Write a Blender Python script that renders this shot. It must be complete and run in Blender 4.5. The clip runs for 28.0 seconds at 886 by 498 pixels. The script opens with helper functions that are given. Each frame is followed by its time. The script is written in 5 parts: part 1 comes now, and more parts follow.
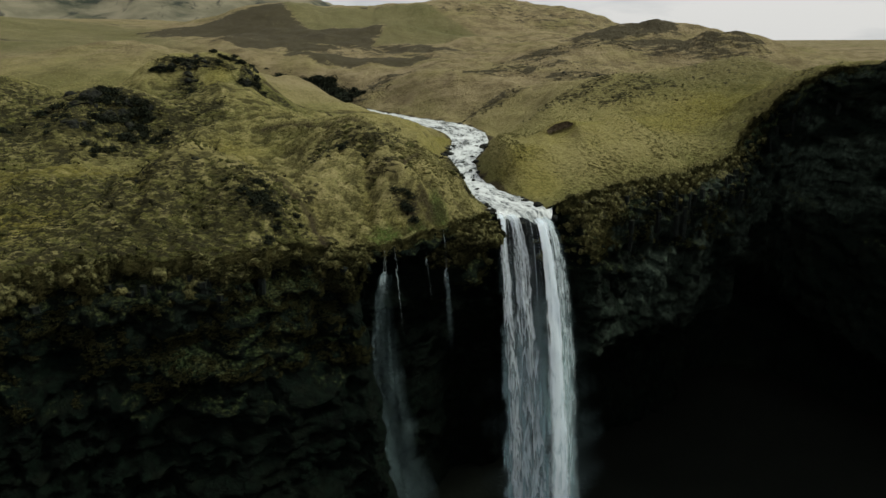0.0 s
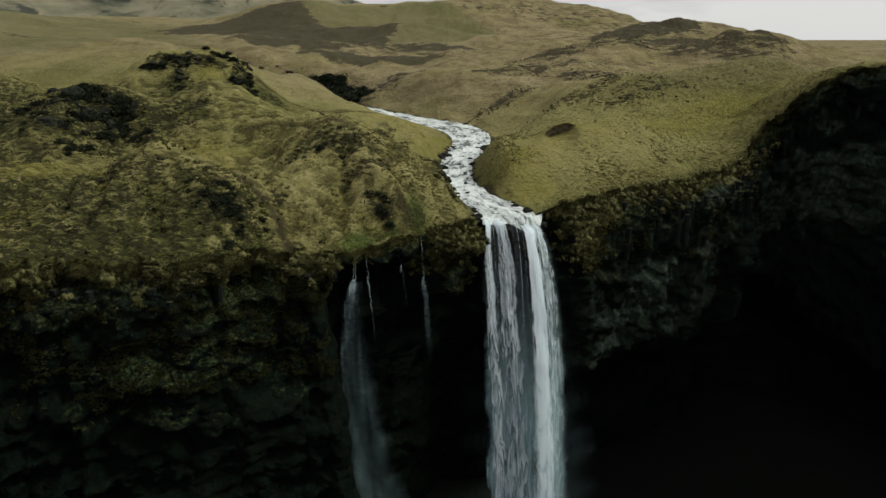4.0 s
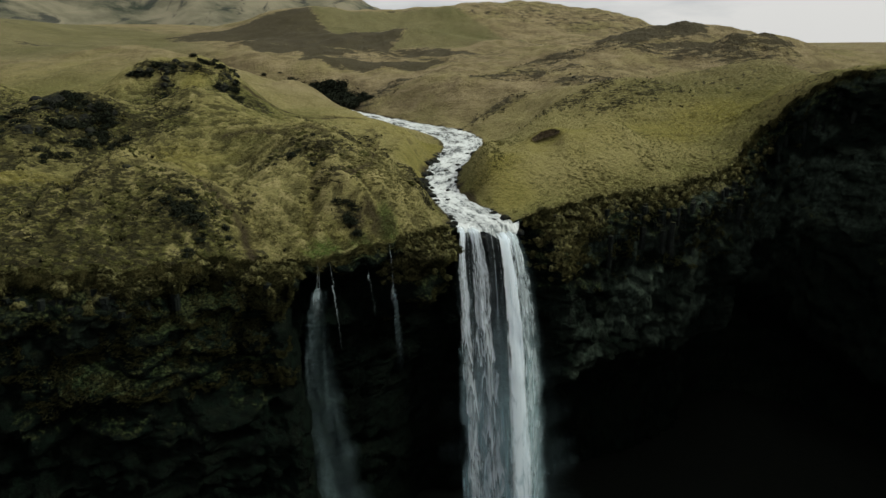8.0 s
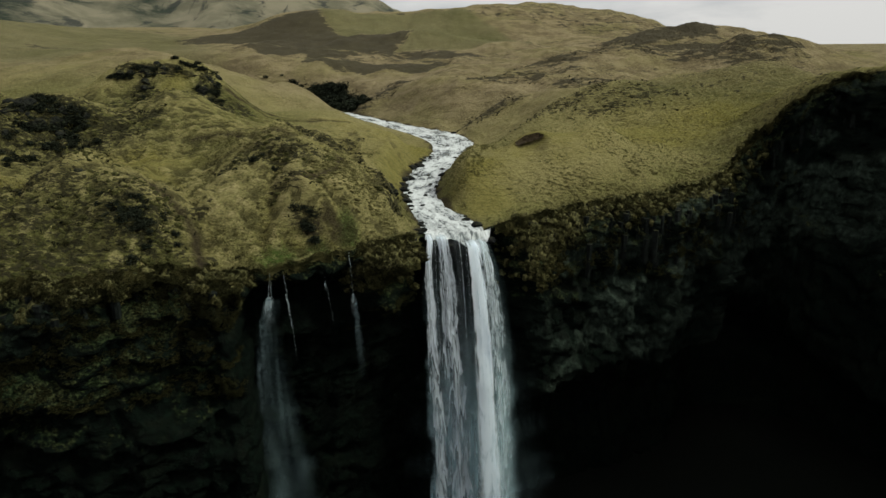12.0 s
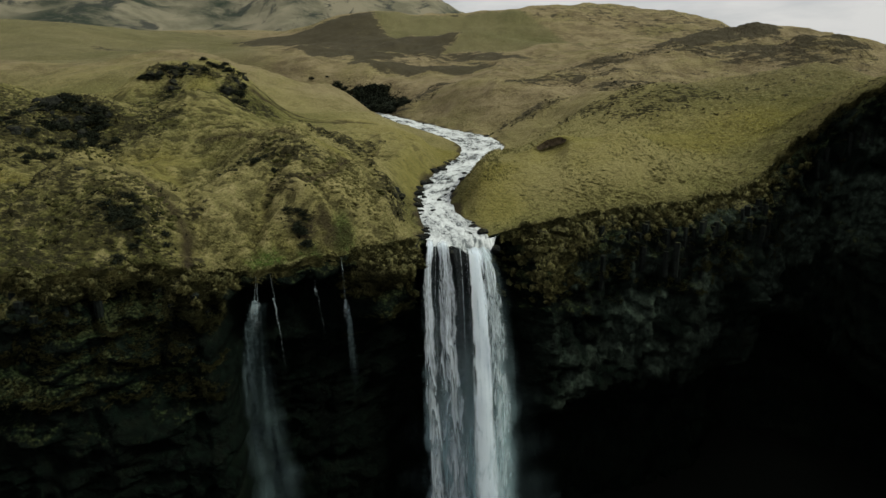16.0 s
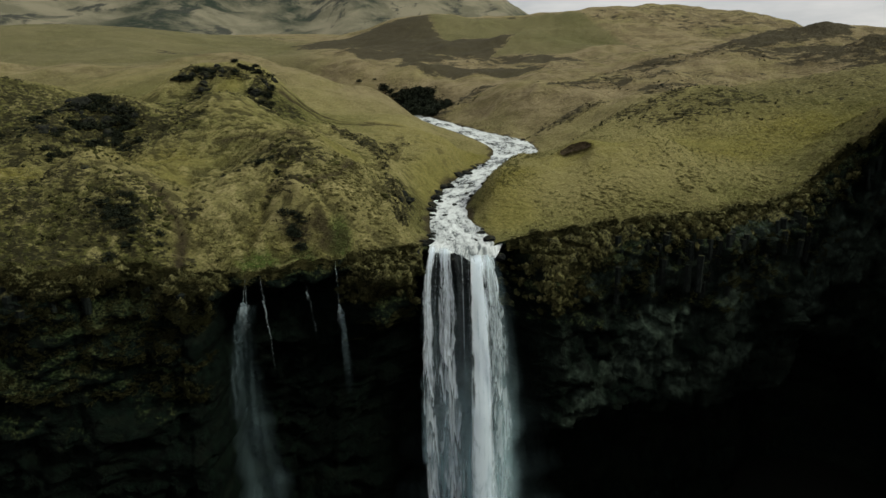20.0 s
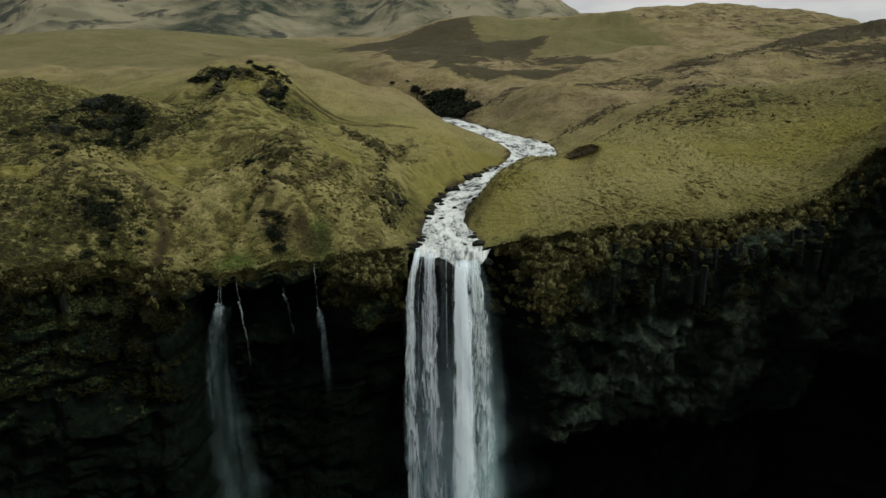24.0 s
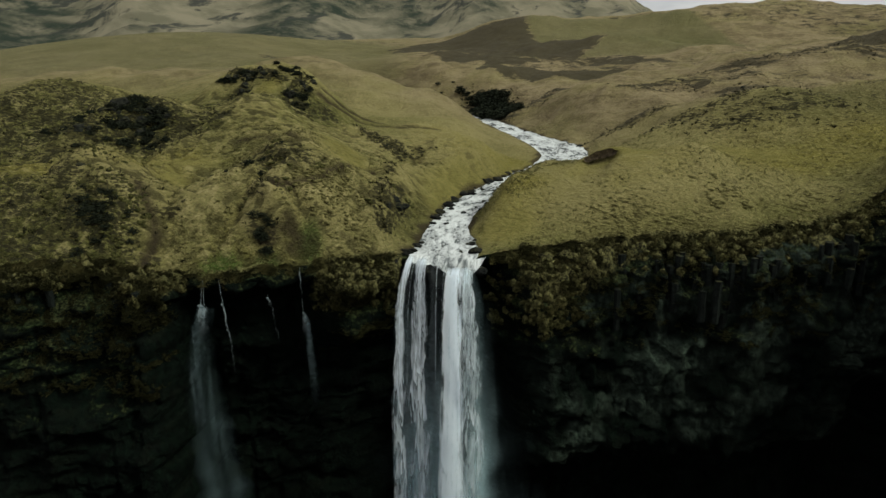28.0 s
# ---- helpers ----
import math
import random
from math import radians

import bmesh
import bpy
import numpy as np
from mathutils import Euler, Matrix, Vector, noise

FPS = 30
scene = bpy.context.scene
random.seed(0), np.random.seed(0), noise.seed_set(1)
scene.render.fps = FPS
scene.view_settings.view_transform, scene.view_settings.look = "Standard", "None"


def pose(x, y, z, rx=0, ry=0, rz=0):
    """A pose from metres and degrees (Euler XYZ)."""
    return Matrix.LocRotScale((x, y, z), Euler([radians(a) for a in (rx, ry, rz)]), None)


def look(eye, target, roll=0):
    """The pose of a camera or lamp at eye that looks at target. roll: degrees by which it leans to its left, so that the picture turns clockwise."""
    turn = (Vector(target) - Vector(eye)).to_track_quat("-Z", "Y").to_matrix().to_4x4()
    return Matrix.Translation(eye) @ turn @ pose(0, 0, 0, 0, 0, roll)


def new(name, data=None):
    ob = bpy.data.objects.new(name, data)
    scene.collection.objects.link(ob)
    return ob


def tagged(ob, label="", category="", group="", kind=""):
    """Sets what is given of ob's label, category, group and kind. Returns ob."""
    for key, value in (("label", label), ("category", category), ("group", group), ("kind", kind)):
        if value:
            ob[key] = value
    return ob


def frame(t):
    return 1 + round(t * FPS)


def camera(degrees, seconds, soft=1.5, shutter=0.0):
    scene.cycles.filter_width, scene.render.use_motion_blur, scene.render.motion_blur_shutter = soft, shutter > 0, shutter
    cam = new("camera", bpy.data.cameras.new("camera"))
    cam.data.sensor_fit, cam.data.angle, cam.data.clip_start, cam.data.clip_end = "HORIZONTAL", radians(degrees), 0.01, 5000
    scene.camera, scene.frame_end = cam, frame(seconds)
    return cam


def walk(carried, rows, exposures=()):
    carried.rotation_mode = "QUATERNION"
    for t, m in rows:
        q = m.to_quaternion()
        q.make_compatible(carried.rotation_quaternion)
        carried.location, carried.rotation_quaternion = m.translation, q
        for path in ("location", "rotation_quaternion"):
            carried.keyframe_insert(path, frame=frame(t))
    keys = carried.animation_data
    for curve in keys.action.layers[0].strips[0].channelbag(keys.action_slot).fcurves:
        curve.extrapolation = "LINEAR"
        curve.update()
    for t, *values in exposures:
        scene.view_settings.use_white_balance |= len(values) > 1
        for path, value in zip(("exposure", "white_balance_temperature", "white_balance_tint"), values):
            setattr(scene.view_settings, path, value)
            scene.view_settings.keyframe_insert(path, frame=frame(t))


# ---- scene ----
cam = camera(67.48, 28.0)
walk(cam, [
    (0, look((-14.73, -122.17, 32.73), (-14.74, -27.02, 1.98), -0.02)),
    (0.5, look((-13.38, -121.46, 32.62), (-13.64, -26.34, 1.78), 0.02)),
    (1, look((-12.05, -120.71, 32.54), (-12.72, -25.62, 1.60), 0.04)),
    (1.5, look((-10.85, -119.91, 32.46), (-12.08, -24.85, 1.46), 0.06)),
    (2, look((-9.73, -119.10, 32.43), (-11.73, -24.06, 1.39), 0.12)),
    (2.5, look((-8.76, -118.31, 32.42), (-11.49, -23.30, 1.36), 0.14)),
    (3, look((-7.86, -117.61, 32.42), (-11.28, -22.60, 1.40), 0.17)),
    (3.5, look((-7.02, -117.02, 32.42), (-10.97, -22.02, 1.45), 0.18)),
    (5.5, look((-3.18, -116.05, 32.43), (-9.00, -21.01, 1.87), -0.02)),
    (6, look((-2.15, -115.81, 32.49), (-8.26, -20.77, 1.99), -0.08)),
    (6.5, look((-1.11, -115.56, 32.53), (-7.52, -20.52, 2.10), -0.13)),
    (7, look((-0.04, -115.24, 32.55), (-6.76, -20.19, 2.20), -0.19)),
    (7.5, look((1.04, -114.88, 32.55), (-6.06, -19.84, 2.27), -0.23)),
    (8, look((2.15, -114.47, 32.54), (-5.45, -19.45, 2.31), -0.26)),
    (8.5, look((3.25, -114.04, 32.50), (-4.84, -19.03, 2.36), -0.28)),
    (9, look((4.41, -113.53, 32.50), (-4.16, -18.56, 2.37), -0.30)),
    (9.5, look((5.62, -113.00, 32.50), (-3.32, -18.06, 2.41), -0.33)),
    (10, look((6.87, -112.41, 32.46), (-2.34, -17.47, 2.41), -0.34)),
    (10.5, look((8.11, -111.77, 32.42), (-1.34, -16.85, 2.40), -0.36)),
    (11, look((9.33, -111.11, 32.37), (-0.48, -16.21, 2.41), -0.39)),
    (11.5, look((10.50, -110.41, 32.32), (0.14, -15.55, 2.40), -0.39)),
    (13.5, look((15.25, -107.50, 32.14), (0.47, -13.18, 2.39), -0.41)),
    (14, look((16.44, -106.82, 32.09), (0.37, -12.69, 2.40), -0.39)),
    (14.5, look((17.68, -106.14, 32.05), (0.35, -12.23, 2.39), -0.39)),
    (15, look((18.99, -105.47, 32.00), (0.41, -11.78, 2.39), -0.40)),
    (15.5, look((20.30, -104.83, 31.94), (0.61, -11.35, 2.40), -0.43)),
    (16, look((21.64, -104.14, 31.88), (0.90, -10.87, 2.38), -0.46)),
    (16.5, look((22.94, -103.38, 31.81), (1.13, -10.34, 2.36), -0.47)),
    (17, look((24.20, -102.58, 31.73), (1.30, -9.79, 2.32), -0.51)),
    (17.5, look((25.41, -101.79, 31.66), (1.37, -9.27, 2.31), -0.51)),
    (18, look((26.54, -101.01, 31.55), (1.29, -8.77, 2.30), -0.56)),
    (18.5, look((27.70, -100.20, 31.44), (1.11, -8.31, 2.29), -0.58)),
    (19, look((28.82, -99.35, 31.35), (0.88, -7.84, 2.27), -0.61)),
    (19.5, look((29.92, -98.54, 31.24), (0.65, -7.42, 2.26), -0.67)),
    (20, look((31.06, -97.74, 31.16), (0.48, -7.02, 2.27), -0.68)),
    (20.5, look((32.23, -96.94, 31.10), (0.45, -6.62, 2.25), -0.71)),
    (21, look((33.45, -96.15, 31.00), (0.57, -6.20, 2.20), -0.76)),
    (21.5, look((34.66, -95.36, 30.85), (0.83, -5.74, 2.15), -0.80)),
    (23.5, look((39.35, -92.00, 30.42), (1.92, -3.72, 2.03), -0.93)),
    (24, look((40.48, -91.12, 30.40), (2.05, -3.27, 2.02), -0.95)),
    (24.5, look((41.62, -90.16, 30.38), (2.07, -2.80, 2.01), -0.97)),
    (25, look((42.72, -89.12, 30.32), (2.08, -2.25, 2.00), -0.96)),
    (25.5, look((43.82, -88.08, 30.24), (2.09, -1.72, 1.94), -1.00)),
    (26, look((44.92, -87.06, 30.14), (2.08, -1.22, 1.92), -1.05)),
    (26.5, look((46.03, -85.95, 30.06), (2.04, -0.68, 1.91), -1.08)),
    (27, look((47.14, -84.79, 30.03), (1.92, -0.15, 1.92), -1.15)),
    (27.5, look((48.20, -83.56, 30.00), (1.71, 0.41, 1.93), -1.17)),
    (28, look((49.22, -82.32, 29.93), (1.50, 0.97, 1.90), -1.20)),
], [(0, 0.97), (14, 0.91), (28, 0.85)])

# ---- light ----
SUN_UP, SUN_TURN = 42.0, 84.0
SKY_LOW, SKY_HIGH = 0.42, 0.50
world = bpy.data.worlds.new("sky")
scene.world = world
world.use_nodes = True
wn, wl = world.node_tree.nodes, world.node_tree.links
wn.clear()
sky = wn.new("ShaderNodeTexSky")
sky.sky_type, sky.sun_disc = "NISHITA", False
sky.sun_elevation, sky.sun_rotation = radians(SUN_UP), radians(SUN_TURN)
sky.air_density, sky.dust_density, sky.ozone_density = 1.0, 3.0, 1.0
clear = wn.new("ShaderNodeMix")
clear.data_type = "RGBA"
clear.blend_type = "MULTIPLY"
clear.inputs[0].default_value = 1.0
clear.inputs[7].default_value = (0.09, 0.09, 0.09, 1)
wl.new(sky.outputs[0], clear.inputs[6])
place = wn.new("ShaderNodeTexCoord")
squash = wn.new("ShaderNodeMapping")
squash.inputs["Scale"].default_value = (1.6, 1.6, 7.0)
wl.new(place.outputs["Generated"], squash.inputs["Vector"])
cloud = wn.new("ShaderNodeTexNoise")
cloud.inputs["Scale"].default_value, cloud.inputs["Detail"].default_value, cloud.inputs["Roughness"].default_value = 2.2, 6.0, 0.55
wl.new(squash.outputs[0], cloud.inputs["Vector"])
shade = wn.new("ShaderNodeValToRGB")
shade.color_ramp.elements[0].position, shade.color_ramp.elements[1].position = 0.34, 0.58
shade.color_ramp.elements[0].color, shade.color_ramp.elements[1].color = (0.60, 0.64, 0.66, 1), (0.95, 0.95, 0.93, 1)
wl.new(cloud.outputs["Fac"], shade.inputs[0])
deck = wn.new("ShaderNodeMix")
deck.data_type = "RGBA"
deck.inputs[0].default_value = 0.88
wl.new(clear.outputs[2], deck.inputs[6])
wl.new(shade.outputs[0], deck.inputs[7])
toward = Vector((math.sin(radians(SUN_TURN)) * math.cos(radians(SUN_UP)), math.cos(radians(SUN_TURN)) * math.cos(radians(SUN_UP)), math.sin(radians(SUN_UP))))
# an overcast sky is two to three times as bright overhead as at the horizon
height = wn.new("ShaderNodeSeparateXYZ")
wl.new(place.outputs["Generated"], height.inputs[0])
glow = wn.new("ShaderNodeMapRange")
for key, value in (("From Min", 0.06), ("From Max", 0.9), ("To Min", SKY_LOW), ("To Max", SKY_HIGH)):
    glow.inputs[key].default_value = value
wl.new(height.outputs["Z"], glow.inputs["Value"])
back = wn.new("ShaderNodeBackground")
wl.new(glow.outputs[0], back.inputs["Strength"])
wl.new(deck.outputs[2], back.inputs["Color"])
wout = wn.new("ShaderNodeOutputWorld")
wl.new(back.outputs[0], wout.inputs["Surface"])

sun_data = bpy.data.lights.new("sun", "SUN")
sun_data.energy, sun_data.angle, sun_data.color = 1.5, radians(14), (0.93, 0.985, 0.84)
sun = new("sun", sun_data)
sun.rotation_euler = (-toward).to_track_quat("-Z", "Y").to_euler()

# ---- shape of the land ----
def vnoise(x, y, z=0.0, seed=0):
    """Smooth lattice noise in -1..1 for arrays of places."""
    x, y, z = np.broadcast_arrays(np.asarray(x, float), np.asarray(y, float), np.asarray(z, float))
    xi, yi, zi = np.floor(x).astype(np.int64), np.floor(y).astype(np.int64), np.floor(z).astype(np.int64)
    fx, fy, fz = x - xi, y - yi, z - zi
    fx, fy, fz = fx * fx * (3 - 2 * fx), fy * fy * (3 - 2 * fy), fz * fz * (3 - 2 * fz)

    def corner(i, j, k):
        n = (i * 374761393 + j * 668265263 + k * 2147483647 + seed * 974711) & 0x7FFFFFFF
        n = ((n ^ (n >> 13)) * 1274126177) & 0x7FFFFFFF
        n = ((n ^ (n >> 15)) * 461845907) & 0x7FFFFFFF
        return ((n ^ (n >> 16)) & 0xFFFF) / 32767.5 - 1

    out = 0
    for i, wx in ((0, 1 - fx), (1, fx)):
        for j, wy in ((0, 1 - fy), (1, fy)):
            for k, wz in ((0, 1 - fz), (1, fz)):
                out = out + corner(xi + i, yi + j, zi + k) * wx * wy * wz
    return out


def fbm(x, y, z=0.0, octaves=4, seed=0, gain=0.5):
    total, amp, f = 0, 1.0, 1.0
    for o in range(octaves):
        total, amp, f = total + amp * vnoise(x * f, y * f, np.asarray(z) * f, seed + o * 17), amp * gain, f * 2.03
    return total


def ease(a, b, x):
    t = np.clip((np.asarray(x, float) - a) / (b - a), 0, 1)
    return t * t * (3 - 2 * t)


def curve(xs, ys, x):
    """A smooth line through knots (monotone in xs), level beyond the ends' slopes."""
    xs, ys, x = np.asarray(xs, float), np.asarray(ys, float), np.asarray(x, float)
    slope = np.gradient(ys, xs)
    i = np.clip(np.searchsorted(xs, x) - 1, 0, len(xs) - 2)
    h = xs[i + 1] - xs[i]
    t = (x - xs[i]) / h
    inner = (1 + 2 * t) * (1 - t) ** 2 * ys[i] + t * (1 - t) ** 2 * h * slope[i] + t * t * (3 - 2 * t) * ys[i + 1] + t * t * (t - 1) * h * slope[i + 1]
    return np.where(x < xs[0], ys[0] + slope[0] * (x - xs[0]), np.where(x > xs[-1], ys[-1] + slope[-1] * (x - xs[-1]), inner))


# the cliff's edge: x, y and height of the rim
RIM_X = (-400, -150, -90, -62, -48, -35, -25, -15, -9, -5.5, -2, 0, 6, 14, 25, 40, 54, 64, 74, 84, 96, 110, 140, 400)
RIM_Y = (-250, -98, -60, -44, -38, -28.5, -22, -12, -4.6, 0.9, 0.3, 0.2, 4.6, 12.5, 20, 28, 38, 47, 48, 40, 20, -12, -90, -700)
RIM_Z = (18, 9, 6.5, 5, 4, 1.8, 0.6, 0.8, 0.9, 0.3, 0, 0, 0.3, 1.2, 1.5, 2.3, 4.6, 11.5, 20.5, 25.5, 28, 30, 33, 40)


def rim(x):
    return curve(RIM_X, RIM_Y, x)


def rim_z(x):
    return curve(RIM_X, RIM_Z, x)


# the river's line: along it x, y, half width
RIVER = ((1.2, -1.5, 5.6), (0.1, 3, 5.5), (-2.2, 8, 4.5), (-6.1, 16, 3.5), (-9.4, 27, 3.4), (-10.3, 38, 3.6), (-10.2, 48, 3.9), (-8, 60, 4.9), (-7, 72, 5.3),
         (-9, 84, 6), (-16, 95, 5.8), (-27, 106, 4.2), (-40, 119, 3.3), (-54, 133, 2.8), (-70, 144, 3), (-95, 152, 4), (-140, 170, 4))
RIVER_Z = ((-10, 0), (0, 0), (4, 0.15), (16, 0.9), (34, 1.6), (60, 2.9), (87, 4.3), (119, 6), (140, 7.2), (170, 9))


def river_fine():
    r = np.array(RIVER)
    t = np.arange(len(r))
    fine = np.linspace(0, len(r) - 1, 76)
    return np.stack([curve(t, r[:, k], fine) for k in range(3)], 1)


def river_z(y):
    return np.interp(y, [p[0] for p in RIVER_Z], [p[1] for p in RIVER_Z])


def river_near(x, y):
    """Distance from the river's line less its half width, and the water's level there."""
    x, y = np.asarray(x, float), np.asarray(y, float)
    shape, flat_x, flat_y = x.shape, x.ravel(), y.ravel()
    close = (flat_x > -170) & (flat_x < 45) & (flat_y > -30) & (flat_y < 200)
    all_d, all_z = np.full(flat_x.shape, 99.0), np.zeros(flat_x.shape)
    x, y = flat_x[close], flat_y[close]
    r = river_fine()
    best, lev = np.full(x.shape, 1e9), np.zeros(x.shape)
    for a, b in zip(r[:-1], r[1:]):
        dx, dy = b[0] - a[0], b[1] - a[1]
        t = np.clip(((x - a[0]) * dx + (y - a[1]) * dy) / (dx * dx + dy * dy), 0, 1)
        d = np.hypot(x - a[0] - t * dx, y - a[1] - t * dy) - (a[2] + t * (b[2] - a[2]))
        near = d < best
        best = np.where(near, d, best)
        lev[near] = river_z(a[1] + t[near] * dy)
    all_d[close], all_z[close] = np.minimum(best, 99), lev
    return all_d.reshape(shape), all_z.reshape(shape)


# knolls and hills: x, y, length, width, turn in degrees, height
KNOLLS = [
    (-225, 104, 70, 22, 5, 6.4), (-29, 0, 11, 13, 0, 4.9), (-45, -22, 12, 10, 0, 7.1), (-52, 2, 16, 14, 0, 4.4),
    (-80, 14, 12, 14, 0, 13), (-82, 44, 13, 11, 10, 13.5), (-66, 50, 13, 12, 0, 14.9), (-62, 28, 15, 13, 0, 13.3),
    (-36, 34, 14, 14, 0, 2.7), (-34, 60, 13, 16, 0, 3.1), (-76, -17, 20, 14, 20, 4.3), (-115, 15, 26, 32, 0, 19.4),
    (-48, 92, 26, 18, 40, -1.7), (-20, 80, 14, 14, 0, -8.5), (-115, 110, 45, 45, 0, 11.2), (-72, 152, 40, 24, 25, -10.1),
]
RIVER_KNOLLS = [
    (-19, -8, 9, 9, 0, 6.4), (-20, 25, 9, 14, 0, -0.6), (26, 31, 15, 11, 25, 5.9), (15.5, 41, 8, 7, 0, 2.4),
    (38, 76, 18, 13, 20, 7.4), (12, 130, 26, 17, 10, 2.3), (52, 58, 18, 14, 0, 0.9), (48, 158, 28, 18, 0, 7),
    (82, 48, 18, 18, 0, 3.9), (80, 92, 26, 24, 0, 11.1), (104, 154, 24, 18, 0, 13.2), (89, 215, 46, 22, 0, 10.6),
    (2, 106, 18, 13, 0, -0.9), (6, 60, 9, 14, 0, -2),
]
HILLS = [
    (-44, 246, 34, 26, 0, 8.5), (-108, 225, 45, 25, 10, 2.4), (-20, 208, 30, 22, 0, -2.4), (26, 376, 75, 40, 0, 25),
    (-30, 338, 60, 32, 0, 15.8), (-112, 302, 50, 34, 0, 18.9), (-195, 232, 55, 45, 0, -6.8), (-371, 262, 130, 90, 0, 8.8),
    (-520, 510, 150, 120, 0, 12.4), (190, 260, 90, 110, 0, -2), (-250, 390, 110, 70, 0, 7.8),
]
# spurs and hollows between the knolls
SPURS = [
    (-39, 17, 18, 10, 0, 7.5), (-56, -13, 10, 7, 90, 4.9), (-15, 5, 10, 7, 0, 2.7), (-84, -1, 7, 7, 0, 3.3),
    (-46, 42, 10, 7, 90, 2.6), (-76, 10, 7, 7, 0, -4.6), (-59, -25, 10, 7, 90, 2.8), (-37, -14, 10, 7, 0, 2.5),
    (-33, 7, 10, 7, 0, 4.5), (-63, 9, 10, 7, 45, 1.9), (-71, 26, 10, 7, 90, -2.1), (-26, 39, 7, 7, 0, -1.7),
    (-50, -27, 7, 7, 0, -1.9), (-35, -20, 7, 7, 0, -2.9), (-88, 37, 7, 7, 0, 1.6),
]
FAR_SPURS = [
    (-78, 332, 45, 28, 0, 5), (94, 355, 34, 36, 0, 6), (-460, 230, 120, 100, 0, 6), (-310, 250, 90, 60, 0, 4), (34, 94, 29, 16, 0, 4.6), (29, 45, 10, 7, 135, 3.5), (23, 167, 11, 11, 0, 3.4), (4, 232, 16, 11, 45, 2.7),
    (85, 276, 38, 32, 0, 3.6),
]


def mounds(rows, x, y):
    z = 0
    for hx, hy, a, b, turn, h in rows:
        c, s = math.cos(radians(turn)), math.sin(radians(turn))
        u, w = ((x - hx) * c + (y - hy) * s) / a, ((y - hy) * c - (x - hx) * s) / b
        z = z + h * np.exp(-(u * u + w * w))
    return z


def base_land(x, y):
    return 5 + 24 * ease(-20, 260, y) + 6 * ease(-60, -220, x) * ease(0, 150, y)


def land(x, y):
    """The height of the upper ground, without its roughness."""
    x, y = np.asarray(x, float), np.asarray(y, float)
    back = y - rim(x)
    near = 1 - ease(0, 26, back)
    z = rim_z(x) * near + (1 - near) * base_land(x, y)
    z = z + (mounds(KNOLLS + RIVER_KNOLLS + SPURS, x, y) + mounds(HILLS + FAR_SPURS, x, y)) * ease(-1, 9, back)
    z = z + mountain(x, y)
    d, level = river_near(x, y)
    bed = level - 0.5 + 0.9 * ease(-1.0, 0.8, d)
    wide = 7.0 + 17 * ease(50, 95, y) + 3 * ease(0, 20, x + 5)
    return bed + (z - bed) * ease(0.2, wide, d)


def mountain(x, y):
    """The far massif with its gullies, standing round the upland, and the drop behind the near hills."""
    r, az = np.hypot(x, y + 100), np.degrees(np.arctan2(x, y + 100))
    fall = -16 * ease(400, 540, y) * ease(-20, -8, az)
    begin = 760 + 120 * vnoise(az / 9, 0.5, 0, 5) + 60 * vnoise(az / 3, 0.5, 0, 6)
    side = 0.24 * ease(4, -6, az) + 0.76 * ease(-7, -22, az)
    rise = ease(0, 620, r - begin)
    gully = np.abs(vnoise(az / 1.6 + 0.8 * vnoise(az / 4, r / 200, 0, 9), r / 420, 0, 3)) + 0.4 * np.abs(vnoise(az / 0.6, r / 200, 0, 4))
    return fall + side * rise * (240 - 26 * gully * ease(0.05, 0.5, rise)) - 10 * ease(0, 90, r - begin + 110) * (1 - ease(0, 120, r - begin + 20)) * side


